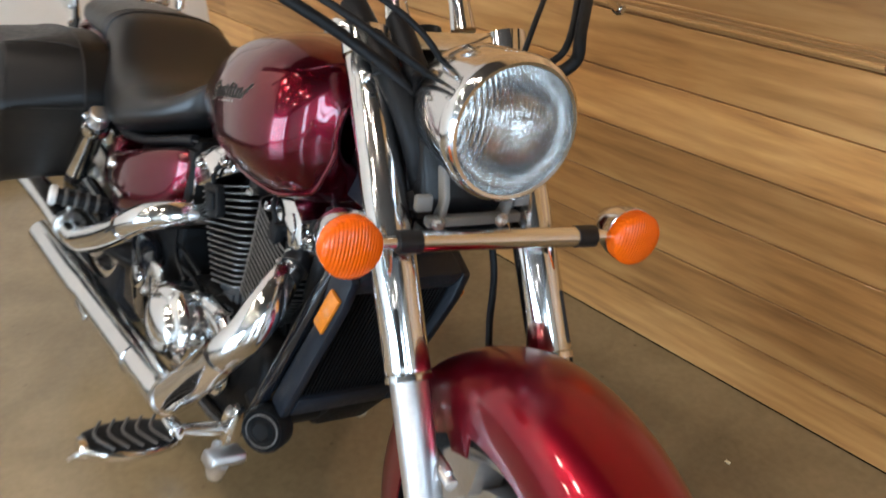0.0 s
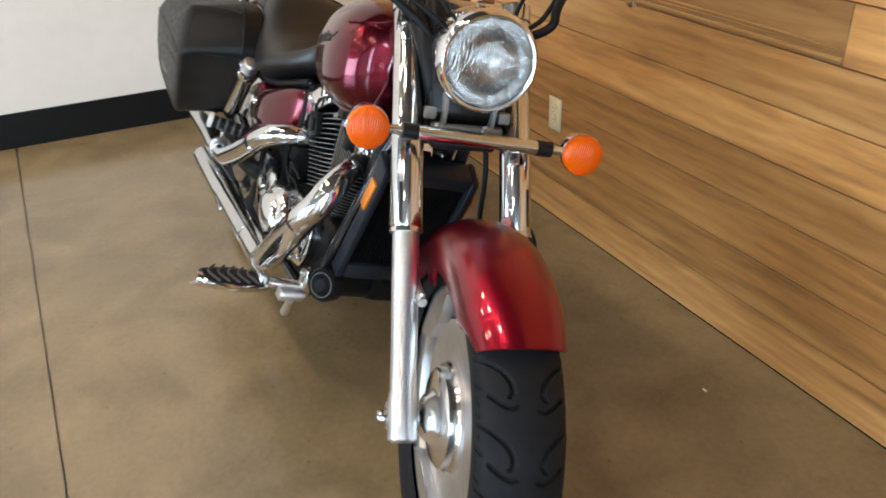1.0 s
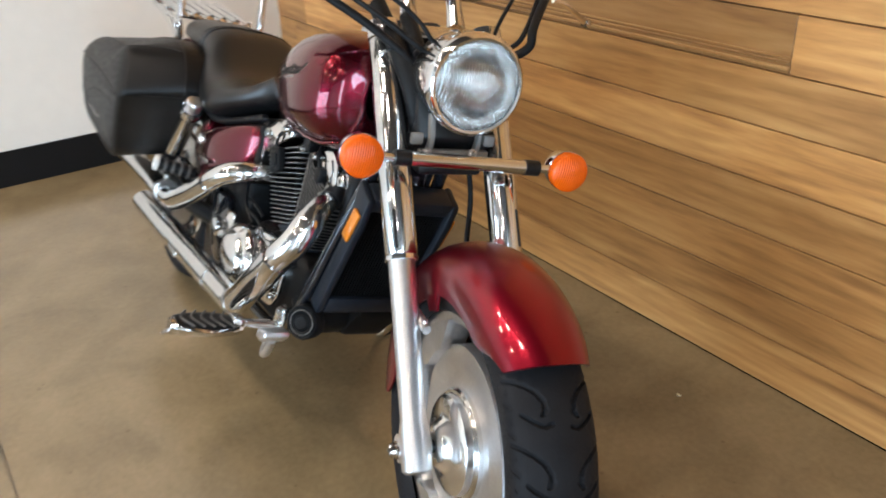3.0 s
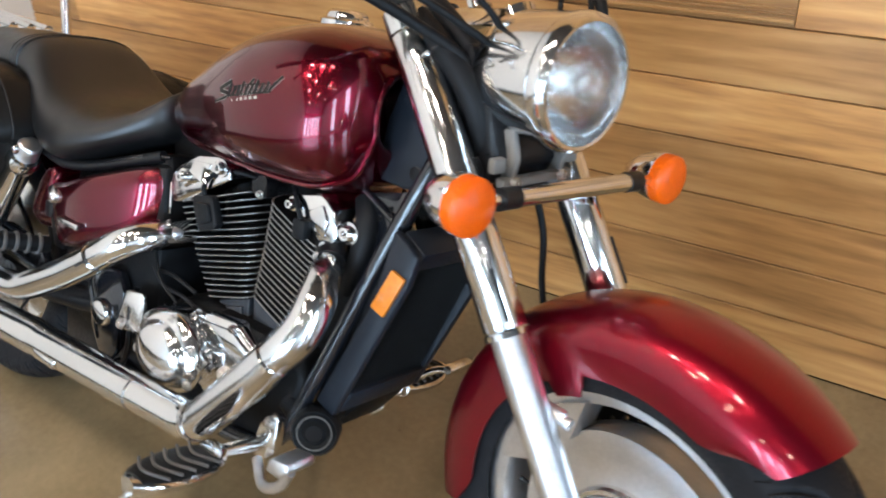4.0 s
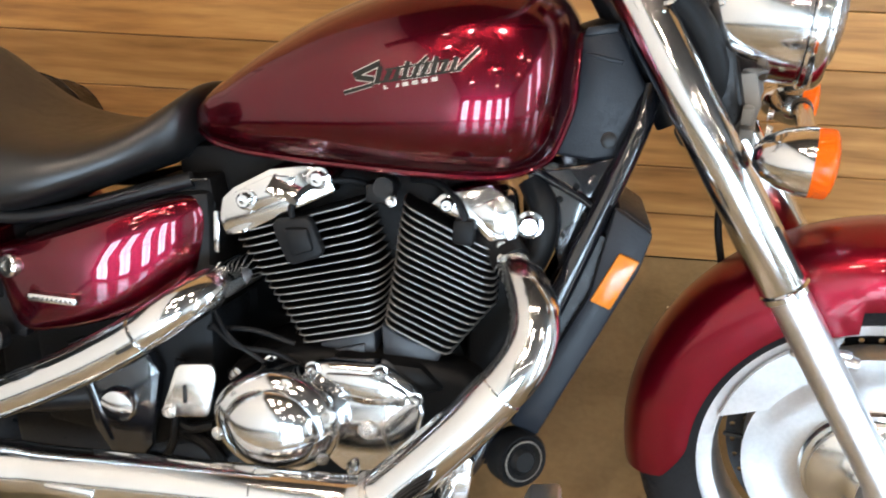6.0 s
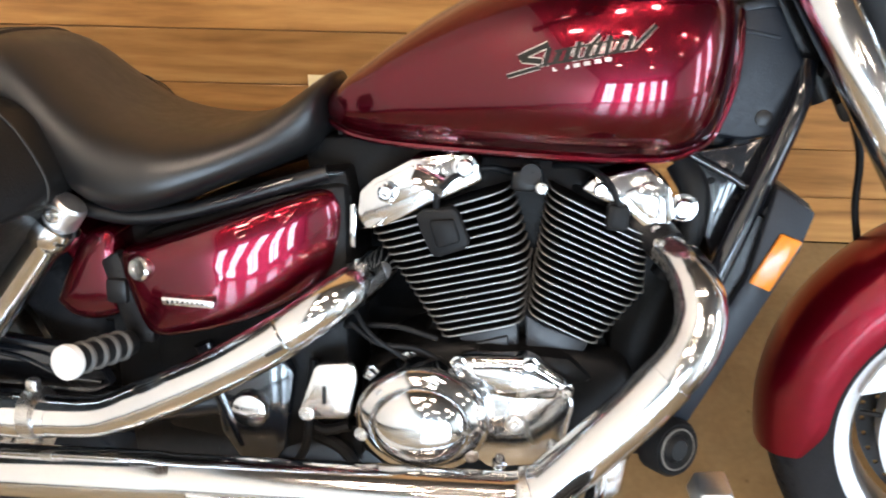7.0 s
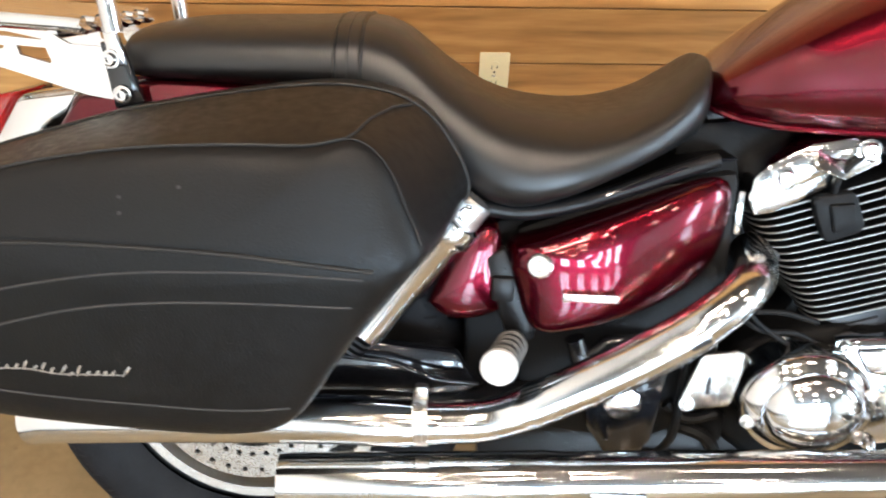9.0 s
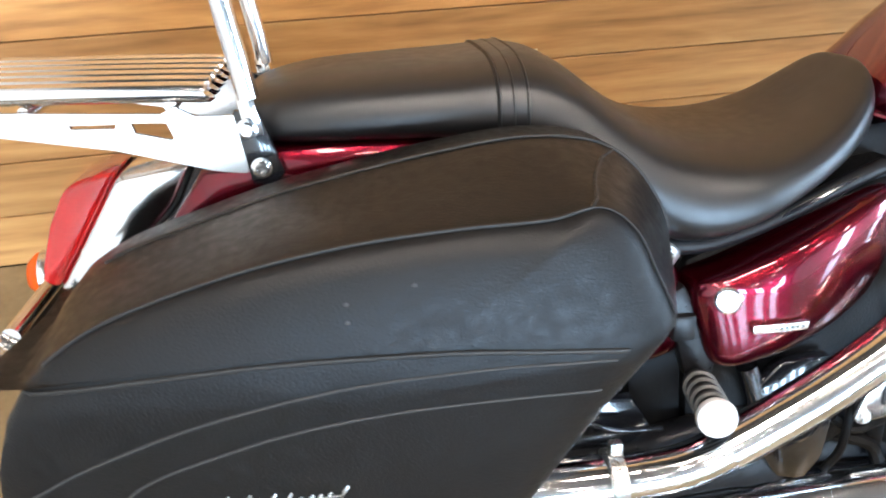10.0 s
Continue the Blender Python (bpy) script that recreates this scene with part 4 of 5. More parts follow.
# tilted chrome block, added to mirror the tank as a dark red reflection
part("tank_mirror_block", moved(box((0, 0, 0), (0.046, 0.030, 0.006), 0.002), Matrix.Translation((0.800, -0.119, 0.703)) @ Matrix.Rotation(radians(20), 4, "Y") @ Matrix.Rotation(radians(52), 4, "X")), CHROME, rr)
fr = part("front_rocker_cover", joined(slab([(0.995, 0.700), (1.01, 0.716), (1.075, 0.735), (1.108, 0.712), (1.118, 0.672), (1.103, 0.645), (1.086, 0.650), (1.06, 0.672)], -0.104, 0.104, 0.005, 2)), CHROME, bike, "chrome rocker cover")
part("cover_step", slab([(1.05, 0.70), (1.085, 0.718), (1.10, 0.695), (1.095, 0.665), (1.075, 0.675)], -0.109, -0.10, 0.004), CHROME, fr)
for x, z, r in ((1.129, 0.682, 0.014), (1.02, 0.704, 0.009)):
    part("cover_bolt", bolt((x, -0.105 if x < 1.1 else -0.085, z), OUT, r, 0.016), CHROME, fr)
part("exhaust_port", joined(tube(glide([(1.06, -0.07, 0.65), (1.095, -0.085, 0.645), (1.112, -0.105, 0.632)], 4), 0.026, 18), box((1.10, -0.085, 0.655), (0.03, 0.03, 0.03), 0.006)), BLACK, bike)
for p, r in (((1.095, -0.10, 0.652), 0.008), ((1.10, -0.118, 0.640), 0.006)):
    part("port_nut", bolt(p, (0.2, -1, 0.2), r, 0.012), STEEL, bike)
plug = part("spark_plug_cap", joined(slab([(0.784, 0.655), (0.792, 0.662), (0.832, 0.670), (0.840, 0.664), (0.858, 0.624), (0.852, 0.614), (0.814, 0.599), (0.806, 0.604), (0.790, 0.636)], -0.126, -0.108, 0.004), slab([(0.803, 0.652), (0.836, 0.656), (0.846, 0.626), (0.815, 0.613)], -0.133, -0.124, 0.005)), PLASTIC, bike, "black spark plug cap")
part("lead", tube(glide([(0.812, -0.116, 0.655), (0.812, -0.122, 0.685), (0.838, -0.115, 0.712), (0.88, -0.09, 0.718), (0.93, -0.05, 0.70)], 6), 0.0045, 10), PLASTIC, plug)
plug2 = part("spark_plug_cap", joined(box((1.045, -0.108, 0.668), (0.03, 0.02, 0.035), 0.006)), PLASTIC, bike, "black spark plug cap")
part("lead", tube(glide([(1.045, -0.112, 0.685), (1.03, -0.112, 0.712), (1.0, -0.09, 0.728), (0.96, -0.05, 0.72)], 6), 0.0045, 10), PLASTIC, plug2)
part("coolant_hose", tube(glide([(1.125, -0.05, 0.735), (1.145, -0.065, 0.70), (1.145, -0.07, 0.65), (1.12, -0.06, 0.58)], 6), 0.02, 14), PLASTIC, bike, "black coolant hose")
part("carburettor_fitting", joined(pin((0.93, -0.10, 0.715), (0.93, 0.02, 0.70), 0.014), box((0.925, -0.085, 0.705), (0.04, 0.03, 0.028), 0.006)), BLACK, bike)
part("hose_clamp", bolt((0.945, -0.112, 0.70), OUT, 0.0055), STEEL, bike)

# right engine covers
squash = Matrix.Translation((0.808, -0.040, 0.379)) @ Matrix.Diagonal((0.885, 1.0, 0.755, 1)) @ Matrix.Translation((-0.812, 0, -0.373))
cl = part("clutch_cover", moved(turned([(0.102, 0.06), (0.104, 0.118), (0.1035, 0.124), (0.100, 0.130), (0.093, 0.1355), (0.085, 0.1395), (0.0785, 0.142), (0.0775, 0.1417), (0.0762, 0.1435), (0.072, 0.150), (0.063, 0.156), (0.048, 0.1615), (0.03, 0.165), (0.012, 0.1665), (0, 0.1667)], (0.812, 0, 0.373), OUT, 64), squash), CHROME, bike, "polished chrome clutch cover")
part("trim_ring", moved(turned([(0.0770, 0.1415), (0.0785, 0.1432), (0.0770, 0.1447), (0.0755, 0.1432)], (0.812, 0, 0.373), OUT, 64, closed=True), squash), CHROME, cl)
for x, z in ((0.755, 0.420), (0.823, 0.442), (0.884, 0.404), (0.728, 0.356), (0.878, 0.340)):
    part("cover_bolt", bolt((x, -0.172, z), OUT, 0.0078, 0.008), STEEL, cl)
for x, z in ((0.783, 0.447), (0.727, 0.420)):
    part("case_bolt", bolt((x, -0.113, z), OUT, 0.0085, 0.010), CHROME, bike)
fc = part("engine_side_cover", joined(slab([(0.846, 0.462), (0.873, 0.468), (0.952, 0.474), (0.998, 0.446), (1.014, 0.410), (1.006, 0.350), (0.975, 0.312), (0.90, 0.300), (0.86, 0.33)], -0.140, -0.10, 0.010, 3), slab([(0.87, 0.455), (0.945, 0.462), (0.99, 0.44), (0.985, 0.42), (0.93, 0.415), (0.89, 0.42)], -0.147, -0.138, 0.005)), CHROME, bike, "polished chrome engine cover")
part("drain_plug", joined(turned([(0.0135, -0.002), (0.0135, 0.003), (0.011, 0.005), (0, 0.005)], (0.934, -0.140, 0.376), OUT, 24), bolt((0.934, -0.144, 0.376), OUT, 0.0085, 0.008)), STEEL, fc)
for x, z in ((0.852, 0.458), (0.948, 0.466), (0.999, 0.432), (0.99, 0.345), (0.915, 0.312)):
    part("cover_bolt", bolt((x, -0.138, z), OUT, 0.008, 0.012), CHROME, fc)
br = part("chrome_plate", slab([(0.657, 0.441), (0.664, 0.447), (0.706, 0.453), (0.714, 0.450), (0.717, 0.428), (0.708, 0.376), (0.702, 0.369), (0.640, 0.361), (0.634, 0.368), (0.640, 0.386)], -0.160, -0.150, 0.004), WHITEMETAL, bike, "chrome bracket plate with a slot")
part("slot", box((0.672, -0.1605, 0.402), (0.006, 0.004, 0.028), 0.002), DARK, br)
part("plate_bolt", bolt((0.647, -0.158, 0.371), OUT, 0.008, 0.008), STEEL, br)
part("pivot_plate", joined(slab([(0.50, 0.42), (0.53, 0.455), (0.60, 0.46), (0.625, 0.42), (0.61, 0.30), (0.585, 0.265), (0.545, 0.275), (0.515, 0.32)], -0.142, -0.118, 0.008), tube([(0.49, -0.13, 0.45), (0.545, -0.13, 0.30)], 0.014, 12)), GLOSS, bike, "gloss black swingarm pivot plate")
part("pivot_cap", turned([(0.028, 0), (0.028, 0.006), (0.024, 0.012), (0.014, 0.014), (0, 0.015)], (0.562, -0.142, 0.363), OUT, 28), CHROME, bike)
part("rear_brake_hose", tube(glide([(0.65, -0.13, 0.44), (0.645, -0.135, 0.38), (0.64, -0.135, 0.31), (0.62, -0.13, 0.27)], 5), 0.006, 10), PLASTIC, bike)
for pts, r in (([(0.70, -0.13, 0.50), (0.74, -0.135, 0.475), (0.79, -0.13, 0.47), (0.83, -0.12, 0.45)], 0.004), ([(0.70, -0.13, 0.53), (0.73, -0.14, 0.49), (0.78, -0.135, 0.455)], 0.0035), ([(0.69, -0.12, 0.49), (0.76, -0.13, 0.50), (0.82, -0.125, 0.485)], 0.004),
               ([(0.63, -0.12, 0.35), (0.66, -0.125, 0.33), (0.70, -0.125, 0.34)], 0.008), ([(0.64, -0.10, 0.31), (0.69, -0.12, 0.30), (0.71, -0.12, 0.27)], 0.010)):
    part("wire", tube(glide(pts, 5), r, 8), PLASTIC, bike)
part("starter", joined(pin((0.66, -0.11, 0.325), (0.66, 0.05, 0.325), 0.03), box((0.70, -0.10, 0.31), (0.04, 0.03, 0.05), 0.008)), ENGINE, bike)
part("choke_knob", tube([(0.736, -0.100, 0.572), (0.736, -0.126, 0.573), (0.736, -0.132, 0.573)], [0.016, 0.016, 0.012], 18), BRUSHED, bike, "small bright metal knob")
part("strip", box((0.697, -0.105, 0.630), (0.008, 0.004, 0.060), 0.0015), CHROME, bike)
part("water_pump", joined(turned([(0.040, 0), (0.040, 0.03), (0.036, 0.036), (0.030, 0.032), (0.026, 0.038), (0.020, 0.034), (0.014, 0.040), (0, 0.040)], (1.135, -0.105, 0.352), (0.55, -0.8, 0.15), 32), tube(glide([(1.13, -0.09, 0.36), (1.10, -0.10, 0.35), (1.06, -0.10, 0.37)], 4), 0.022, 14)), PLASTIC, bike, "black round pump housing")
part("pump_ring", turned([(0.028, 0.034), (0.0295, 0.036), (0.028, 0.038), (0.0265, 0.036)], (1.135, -0.105, 0.352), (0.55, -0.8, 0.15), 32, closed=True), GREYPLASTIC, bike)

# -- exhausts --
low_c = [(1.108, -0.105, 0.632), (1.132, -0.135, 0.618), (1.150, -0.165, 0.585), (1.148, -0.185, 0.545), (1.128, -0.20, 0.507), (1.081, -0.208, 0.447), (1.04, -0.212, 0.397), (1.0, -0.214, 0.352), (0.972, -0.215, 0.326), (0.94, -0.215, 0.312), (0.893, -0.215, 0.308), (0.773, -0.216, 0.302)]
low_line = glide(low_c, 6)
lp = part("lower_exhaust", tube(low_line, [0.0225 + 0.010 * min(1, i / 12) for i in range(len(low_line))], 28), CHROME, bike, "polished chrome exhaust pipe")
part("heat_shield", tube(glide([(0.80, -0.2165, 0.303), (0.651, -0.217, 0.295), (0.482, -0.218, 0.286)], 5), [0.0345] * 11, 28), CHROME, lp)
part("muffler", tube([(0.50, -0.218, 0.287), (0.47, -0.218, 0.2855), (0.455, -0.218, 0.2845), (0.30, -0.219, 0.276), (0.11, -0.22, 0.267), (0.1, -0.22, 0.2665), (0.1005, -0.22, 0.2665), (0.14, -0.22, 0.268)], [0.0335, 0.0345, 0.0365, 0.0365, 0.0365, 0.0355, 0.031, 0.030], 30), CHROME, lp)
part("shield_slot", box((0.545, -0.251, 0.280), (0.075, 0.008, 0.018), 0.004), POLISHED, lp)
part("heat_shield", tube(glide([(1.118, -0.205, 0.494), (1.081, -0.211, 0.446), (1.03, -0.215, 0.387), (0.985, -0.218, 0.337)], 6), 0.0342, 28), CHROME, lp)
part("pipe_clamp", tube([(0.966, -0.216, 0.323), (0.958, -0.216, 0.319)], 0.0345, 28), STEEL, lp)
up_c = [(0.728, -0.08, 0.568), (0.724, -0.11, 0.568), (0.716, -0.145, 0.566), (0.703, -0.172, 0.559), (0.683, -0.192, 0.546), (0.655, -0.203, 0.525), (0.605, -0.209, 0.489), (0.540, -0.212, 0.449), (0.465, -0.214, 0.409), (0.42, -0.215, 0.386), (0.385, -0.215, 0.371), (0.35, -0.215, 0.364), (0.30, -0.216, 0.361)]
up = part("upper_exhaust", tube(glide(up_c, 6), 0.0285, 28), CHROME, bike, "polished chrome exhaust pipe")
part("heat_shield", tube(glide([(0.635, -0.209, 0.510), (0.605, -0.211, 0.489), (0.540, -0.214, 0.449), (0.465, -0.216, 0.409), (0.425, -0.217, 0.389)], 6), 0.0302, 28), CHROME, up)
part("muffler", tube([(0.31, -0.216, 0.361), (0.285, -0.216, 0.361), (0.27, -0.216, 0.360), (0.18, -0.217, 0.360), (0.1, -0.218, 0.359), (-0.05, -0.22, 0.355), (-0.200, -0.222, 0.3485), (-0.226, -0.222, 0.343), (-0.222, -0.222, 0.343), (-0.18, -0.222, 0.348)], [0.029, 0.030, 0.033, 0.0325, 0.0325, 0.033, 0.033, 0.032, 0.028, 0.027], 30), CHROME, up)
part("pipe_clamp", joined(tube([(0.294, -0.216, 0.3655), (0.276, -0.216, 0.3645)], 0.0355, 28), box((0.285, -0.216, 0.405), (0.016, 0.014, 0.02), 0.003)), STEEL, up)
part("heat_slot", moved(box((0, 0, 0), (0.026, 0.003, 0.005), 0.0012), Matrix.Translation((0.628, -0.240, 0.497)) @ Matrix.Rotation(radians(-32), 4, "Y")), DARK, up)

# -- tank --
TANK = [(0.646, 0.048, 0.768, 0.780, 0.792), (0.657, 0.078, 0.757, 0.787, 0.806), (0.679, 0.100, 0.746, 0.796, 0.826), (0.702, 0.110, 0.739, 0.803, 0.845), (0.739, 0.128, 0.734, 0.814, 0.873), (0.795, 0.147, 0.732, 0.824, 0.911), (0.850, 0.167, 0.732, 0.832, 0.942), (0.925, 0.190, 0.733, 0.839, 0.973), (0.989, 0.199, 0.733, 0.844, 0.990),
        (1.045, 0.201, 0.734, 0.849, 0.997), (1.092, 0.194, 0.737, 0.854, 0.993), (1.124, 0.180, 0.748, 0.859, 0.986), (1.147, 0.154, 0.764, 0.864, 0.974), (1.161, 0.124, 0.789, 0.869, 0.958), (1.169, 0.106, 0.808, 0.874, 0.944), (1.166, 0.098, 0.816, 0.874, 0.938), (1.150, 0.092, 0.820, 0.874, 0.934), (1.120, 0.085, 0.822, 0.874, 0.930)]


def tank_point(k, a, grow=0.0):
    x, w, z0, zm, z1 = TANK[k]
    h = (z1 - zm) if math.sin(a) > 0 else (zm - z0)
    return Vector((x, (w + grow) * power(math.cos(a), 0.56), zm + (h + grow) * power(math.sin(a), 0.83)))


def smooth_rows(rows, n):
    cols = [glide(c, n) for c in zip(*rows)]
    return [list(r) for r in zip(*cols)]


tank = part("fuel_tank", skin(smooth_rows([[tank_point(k, 2 * math.pi * j / 48) for j in range(48)] for k in range(len(TANK))], 4)), RED, bike, "deep candy red teardrop fuel tank")
for s in (1, -1):
    a0 = -math.pi / 2 - s * 0.62
    seam = [tank_point(k, a0, 0.002) for k in range(13)]
    seam += [tank_point(13, a0 - s * 0.25, 0.002), tank_point(14, a0 - s * 0.6, 0.002), tank_point(14, a0 - s * 0.95, 0.002), tank_point(14, a0 - s * 1.4, 0.002), tank_point(14, a0 - s * 1.8, 0.001)]
    part("seam_lip", tube(glide(seam, 4), 0.0045, 8), RED, tank)
cap = part("fuel_cap", turned([(0.044, -0.012), (0.044, 0.004), (0.040, 0.008), (0.036, 0.008), (0.034, 0.016), (0.028, 0.021), (0.015, 0.023), (0, 0.023)], (0.984, 0, 0.994), (-0.02, 0, 1), 36), CHROME, tank, "chrome filler cap")


def tank_surface(x, z):
    """The y of the tank's right flank at x, z."""
    for k in range(14):
        if TANK[k][0] <= x <= TANK[k + 1][0]:
            f = (x - TANK[k][0]) / (TANK[k + 1][0] - TANK[k][0])
            w, z0, zm, z1 = (TANK[k][i] + (TANK[k + 1][i] - TANK[k][i]) * f for i in (1, 2, 3, 4))
            h = (z1 - zm) if z > zm else (zm - z0)
            return -w * max(0.0, 1 - min(1, abs(z - zm) / h) ** (2 / 0.83)) ** 0.28
    return -0.1


def emblem(cells, sink, mat, name, parent, surface, label="", kind=""):
    """A flat mark laid on a flank: slanted strokes, each a thin raised bar."""
    bms = []
    for x0, z0, x1, z1, w in cells:
        d = Vector((x1 - x0, 0, z1 - z0))
        n = Vector((-d.z, 0, d.x)).normalized() * w / 2
        ring = []
        for t in (0, 0.5, 1):
            p = Vector((x0, 0, z0)) + d * t
            r = []
            for q, h in ((p + n, sink), (p - n, sink), (p - n, -0.003), (p + n, -0.003)):
                r.append((q.x, surface(q.x, q.z) - h if h > 0 else surface(q.x, q.z) + 0.003, q.z))
            ring.append(r)
        bms.append(skin(ring))
    return part(name, joined(*bms), mat, parent, label, smooth=False, kind=kind)


# a winged mark of plain strokes on the flank
e0, e1 = Vector((0.910, 0, 0.852)), Vector((1.045, 0, 0.885))
ex = (e1 - e0)
ez = Vector((-ex.z, 0, ex.x)).normalized() * 0.036
spot = lambda u, v: e0 + ex * u + ez * v
band = [(-0.12, -0.10, 0.16, 0.02, 0.0055), (0.00, 0.40, 0.26, 0.66, 0.0085), (0.02, 0.34, 0.18, 0.18, 0.0085), (0.60, 0.40, 0.68, 0.62, 0.0055), (0.92, 0.06, 1.12, 0.60, 0.0060)]
ticks = [(0.20 + 0.083 * i, 0.03 + 0.03 * (i % 2), 0.262 + 0.083 * i, (0.56, 0.40, 0.44)[i % 3], 0.0078) for i in range(9)]
ticks += [(0.16, 0.06, 0.95, 0.03, 0.0035), (0.30, 0.42, 0.86, 0.40, 0.0028)]
laid = lambda rows: [(*[c for p in (spot(a, b), spot(c_, d_)) for c in (p.x, p.z)], w) for a, b, c_, d_, w in rows]
emblem(laid(band + ticks), 0.0008, BADGE, "emblem", tank, tank_surface, "dark emblem of slanted strokes edged in silver")
emblem(laid([(a, b, c, d, w * 0.72) for a, b, c, d, w in band + ticks]), 0.0015, EMBLEMDARK, "emblem_face", tank, tank_surface, kind="stuff")
emblem(laid([(0.26 + 0.085 * i, -0.13, 0.31 + 0.085 * i, -0.13, 0.0045) for i in range(7)]), 0.0008, BADGE, "emblem_bar", tank, tank_surface, kind="stuff")

# -- seat --
def seat_ring(x, w, zb, zs, zt, n=40):
    """Seat section: crown at zt, widest at zs, tucked under at zb."""
    ring = []
    for j in range(n):
        a = 2 * math.pi * j / n
        h = (zt - zs) if math.sin(a) > 0 else (zs - zb)
        ring.append(Vector((x, w * power(math.cos(a), 0.62), zs + h * power(math.sin(a), 0.85))))
    return ring


SEAT = [(-0.122, 0.06, 0.782, 0.796, 0.810), (-0.115, 0.09, 0.776, 0.796, 0.826), (-0.095, 0.112, 0.772, 0.796, 0.838), (-0.04, 0.128, 0.770, 0.796, 0.849), (0.04, 0.136, 0.768, 0.798, 0.854), (0.12, 0.140, 0.766, 0.799, 0.857), (0.18, 0.142, 0.759, 0.797, 0.860), (0.215, 0.146, 0.735, 0.785, 0.858), (0.25, 0.152, 0.70, 0.765, 0.844), (0.30, 0.168, 0.662, 0.725, 0.806),
        (0.35, 0.182, 0.636, 0.688, 0.775), (0.40, 0.190, 0.627, 0.675, 0.758), (0.46, 0.190, 0.645, 0.684, 0.751), (0.52, 0.172, 0.670, 0.704, 0.755), (0.575, 0.146, 0.693, 0.728, 0.774), (0.610, 0.124, 0.708, 0.750, 0.798), (0.632, 0.106, 0.720, 0.766, 0.816), (0.643, 0.088, 0.735, 0.776, 0.824), (0.649, 0.066, 0.750, 0.782, 0.824), (0.652, 0.036, 0.766, 0.790, 0.817)]
seat = part("seat", skin(smooth_rows([seat_ring(*r) for r in SEAT], 4)), VINYL, bike, "stepped black vinyl two-up seat")


def seat_band(x0, x1, grow):
    a, b = SEAT[5], SEAT[6]
    rows = []
    for x, g in ((x0, 0.0), (x0 + 0.002, grow), (x1 - 0.002, grow), (x1, 0.0)):
        f = (x - a[0]) / (b[0] - a[0])
        v = [p + (q - p) * f for p, q in zip(a, b)]
        rows.append(seat_ring(x, v[1] + g, v[2] - g, v[3], v[4] + g))
    return skin(rows)


part("strap", seat_band(0.163, 0.195, 0.0022), VINYL, seat, "sewn strap across the seat")
for x in (0.163, 0.179, 0.195):
    part("piping", seat_band(x - 0.0025, x + 0.0025, 0.0032), VINYL, seat)
panel = part("under_seat_panel", slab([(0.37, 0.575), (0.385, 0.60), (0.45, 0.628), (0.54, 0.664), (0.63, 0.697), (0.685, 0.705), (0.695, 0.66), (0.67, 0.60), (0.5, 0.55)], -0.100, 0.100, 0.006), ENGINE, bike, "black plastic panel under the seat")
part("edge", tube(glide([(0.45, -0.138, 0.630), (0.54, -0.130, 0.664), (0.63, -0.112, 0.694), (0.683, -0.102, 0.702)], 5), 0.0026, 8), GLOSS, panel)

# -- side covers and rear fender --
def bulged(outline, y, depth, mat, name, label, s=1, tuck=0.0):
    """A panel with a pillowed face: rings shrinking towards its middle."""
    pts = glide([(x, 0, z) for x, z in outline] + [(outline[0][0], 0, outline[0][1])], 5)[:-1]
    c = sum(pts, Vector()) / len(pts)
    rings = []
    for f, h in ((1.0, -0.02), (1.0, 0.0), (0.99, 0.30), (0.965, 0.52), (0.925, 0.68), (0.85, 0.80), (0.70, 0.90), (0.50, 0.96), (0.25, 0.99), (0.03, 1.0)):
        rings.append([Vector((c.x + (p.x - c.x) * f, s * (y - depth * h), c.z + (p.z - c.z) * f)) for p in pts])
    rings[0] = [Vector((p.x, s * (y + 0.03), p.z)) for p in pts]
    for ring in rings:
        for p in ring:
            p.y += s * tuck * max(0.0, (p.x - 0.50) / 0.175) ** 1.4
    return part(name, skin(rings), mat, bike, label)


COVER = [(0.392, 0.560), (0.395, 0.588), (0.44, 0.604), (0.54, 0.641), (0.632, 0.674), (0.676, 0.678), (0.689, 0.650), (0.681, 0.590), (0.658, 0.548), (0.612, 0.516), (0.55, 0.493), (0.474, 0.473), (0.437, 0.469), (0.415, 0.49)]
for s in (1, -1):
    sc = bulged(COVER, -0.146, 0.0375, RED, "side_cover", "deep red side panel with a chrome lock", s, 0.052)
    part("lock", turned([(0.0165, -0.008), (0.0165, 0.004), (0.0135, 0.007), (0.007, 0.0065), (0.006, 0.005), (0, 0.005)], (0.429, -0.180 * s, 0.571), (-0.3, -s, 0.15), 24), WHITEMETAL, sc)
    part("badge", box((0.496, -0.1865 * s, 0.5325), (0.071, 0.008, 0.011), 0.0012), WHITEMETAL, sc, "small silver badge")
    part("badge_line", joined(*[box((0.469 + 0.0068 * i, -0.1906 * s, 0.5325), (0.0026, 0.0006, 0.0035)) for i in range(9)]), DARK, sc, smooth=False)
    bulged([(0.285, 0.50), (0.31, 0.56), (0.34, 0.605), (0.375, 0.61), (0.385, 0.56), (0.39, 0.50), (0.35, 0.478), (0.31, 0.48)], -0.128, 0.03, RED, "inner_panel", "red inner panel behind the shock", s)
st = [(d, 0.352 if d > 60 else 0.36, 1.0) for d in range(28, 170, 4)]
rear_fender = part("rear_fender", arc_fender(REAR, st, 0.415, 0.112), RED, bike, "deep red rear fender")
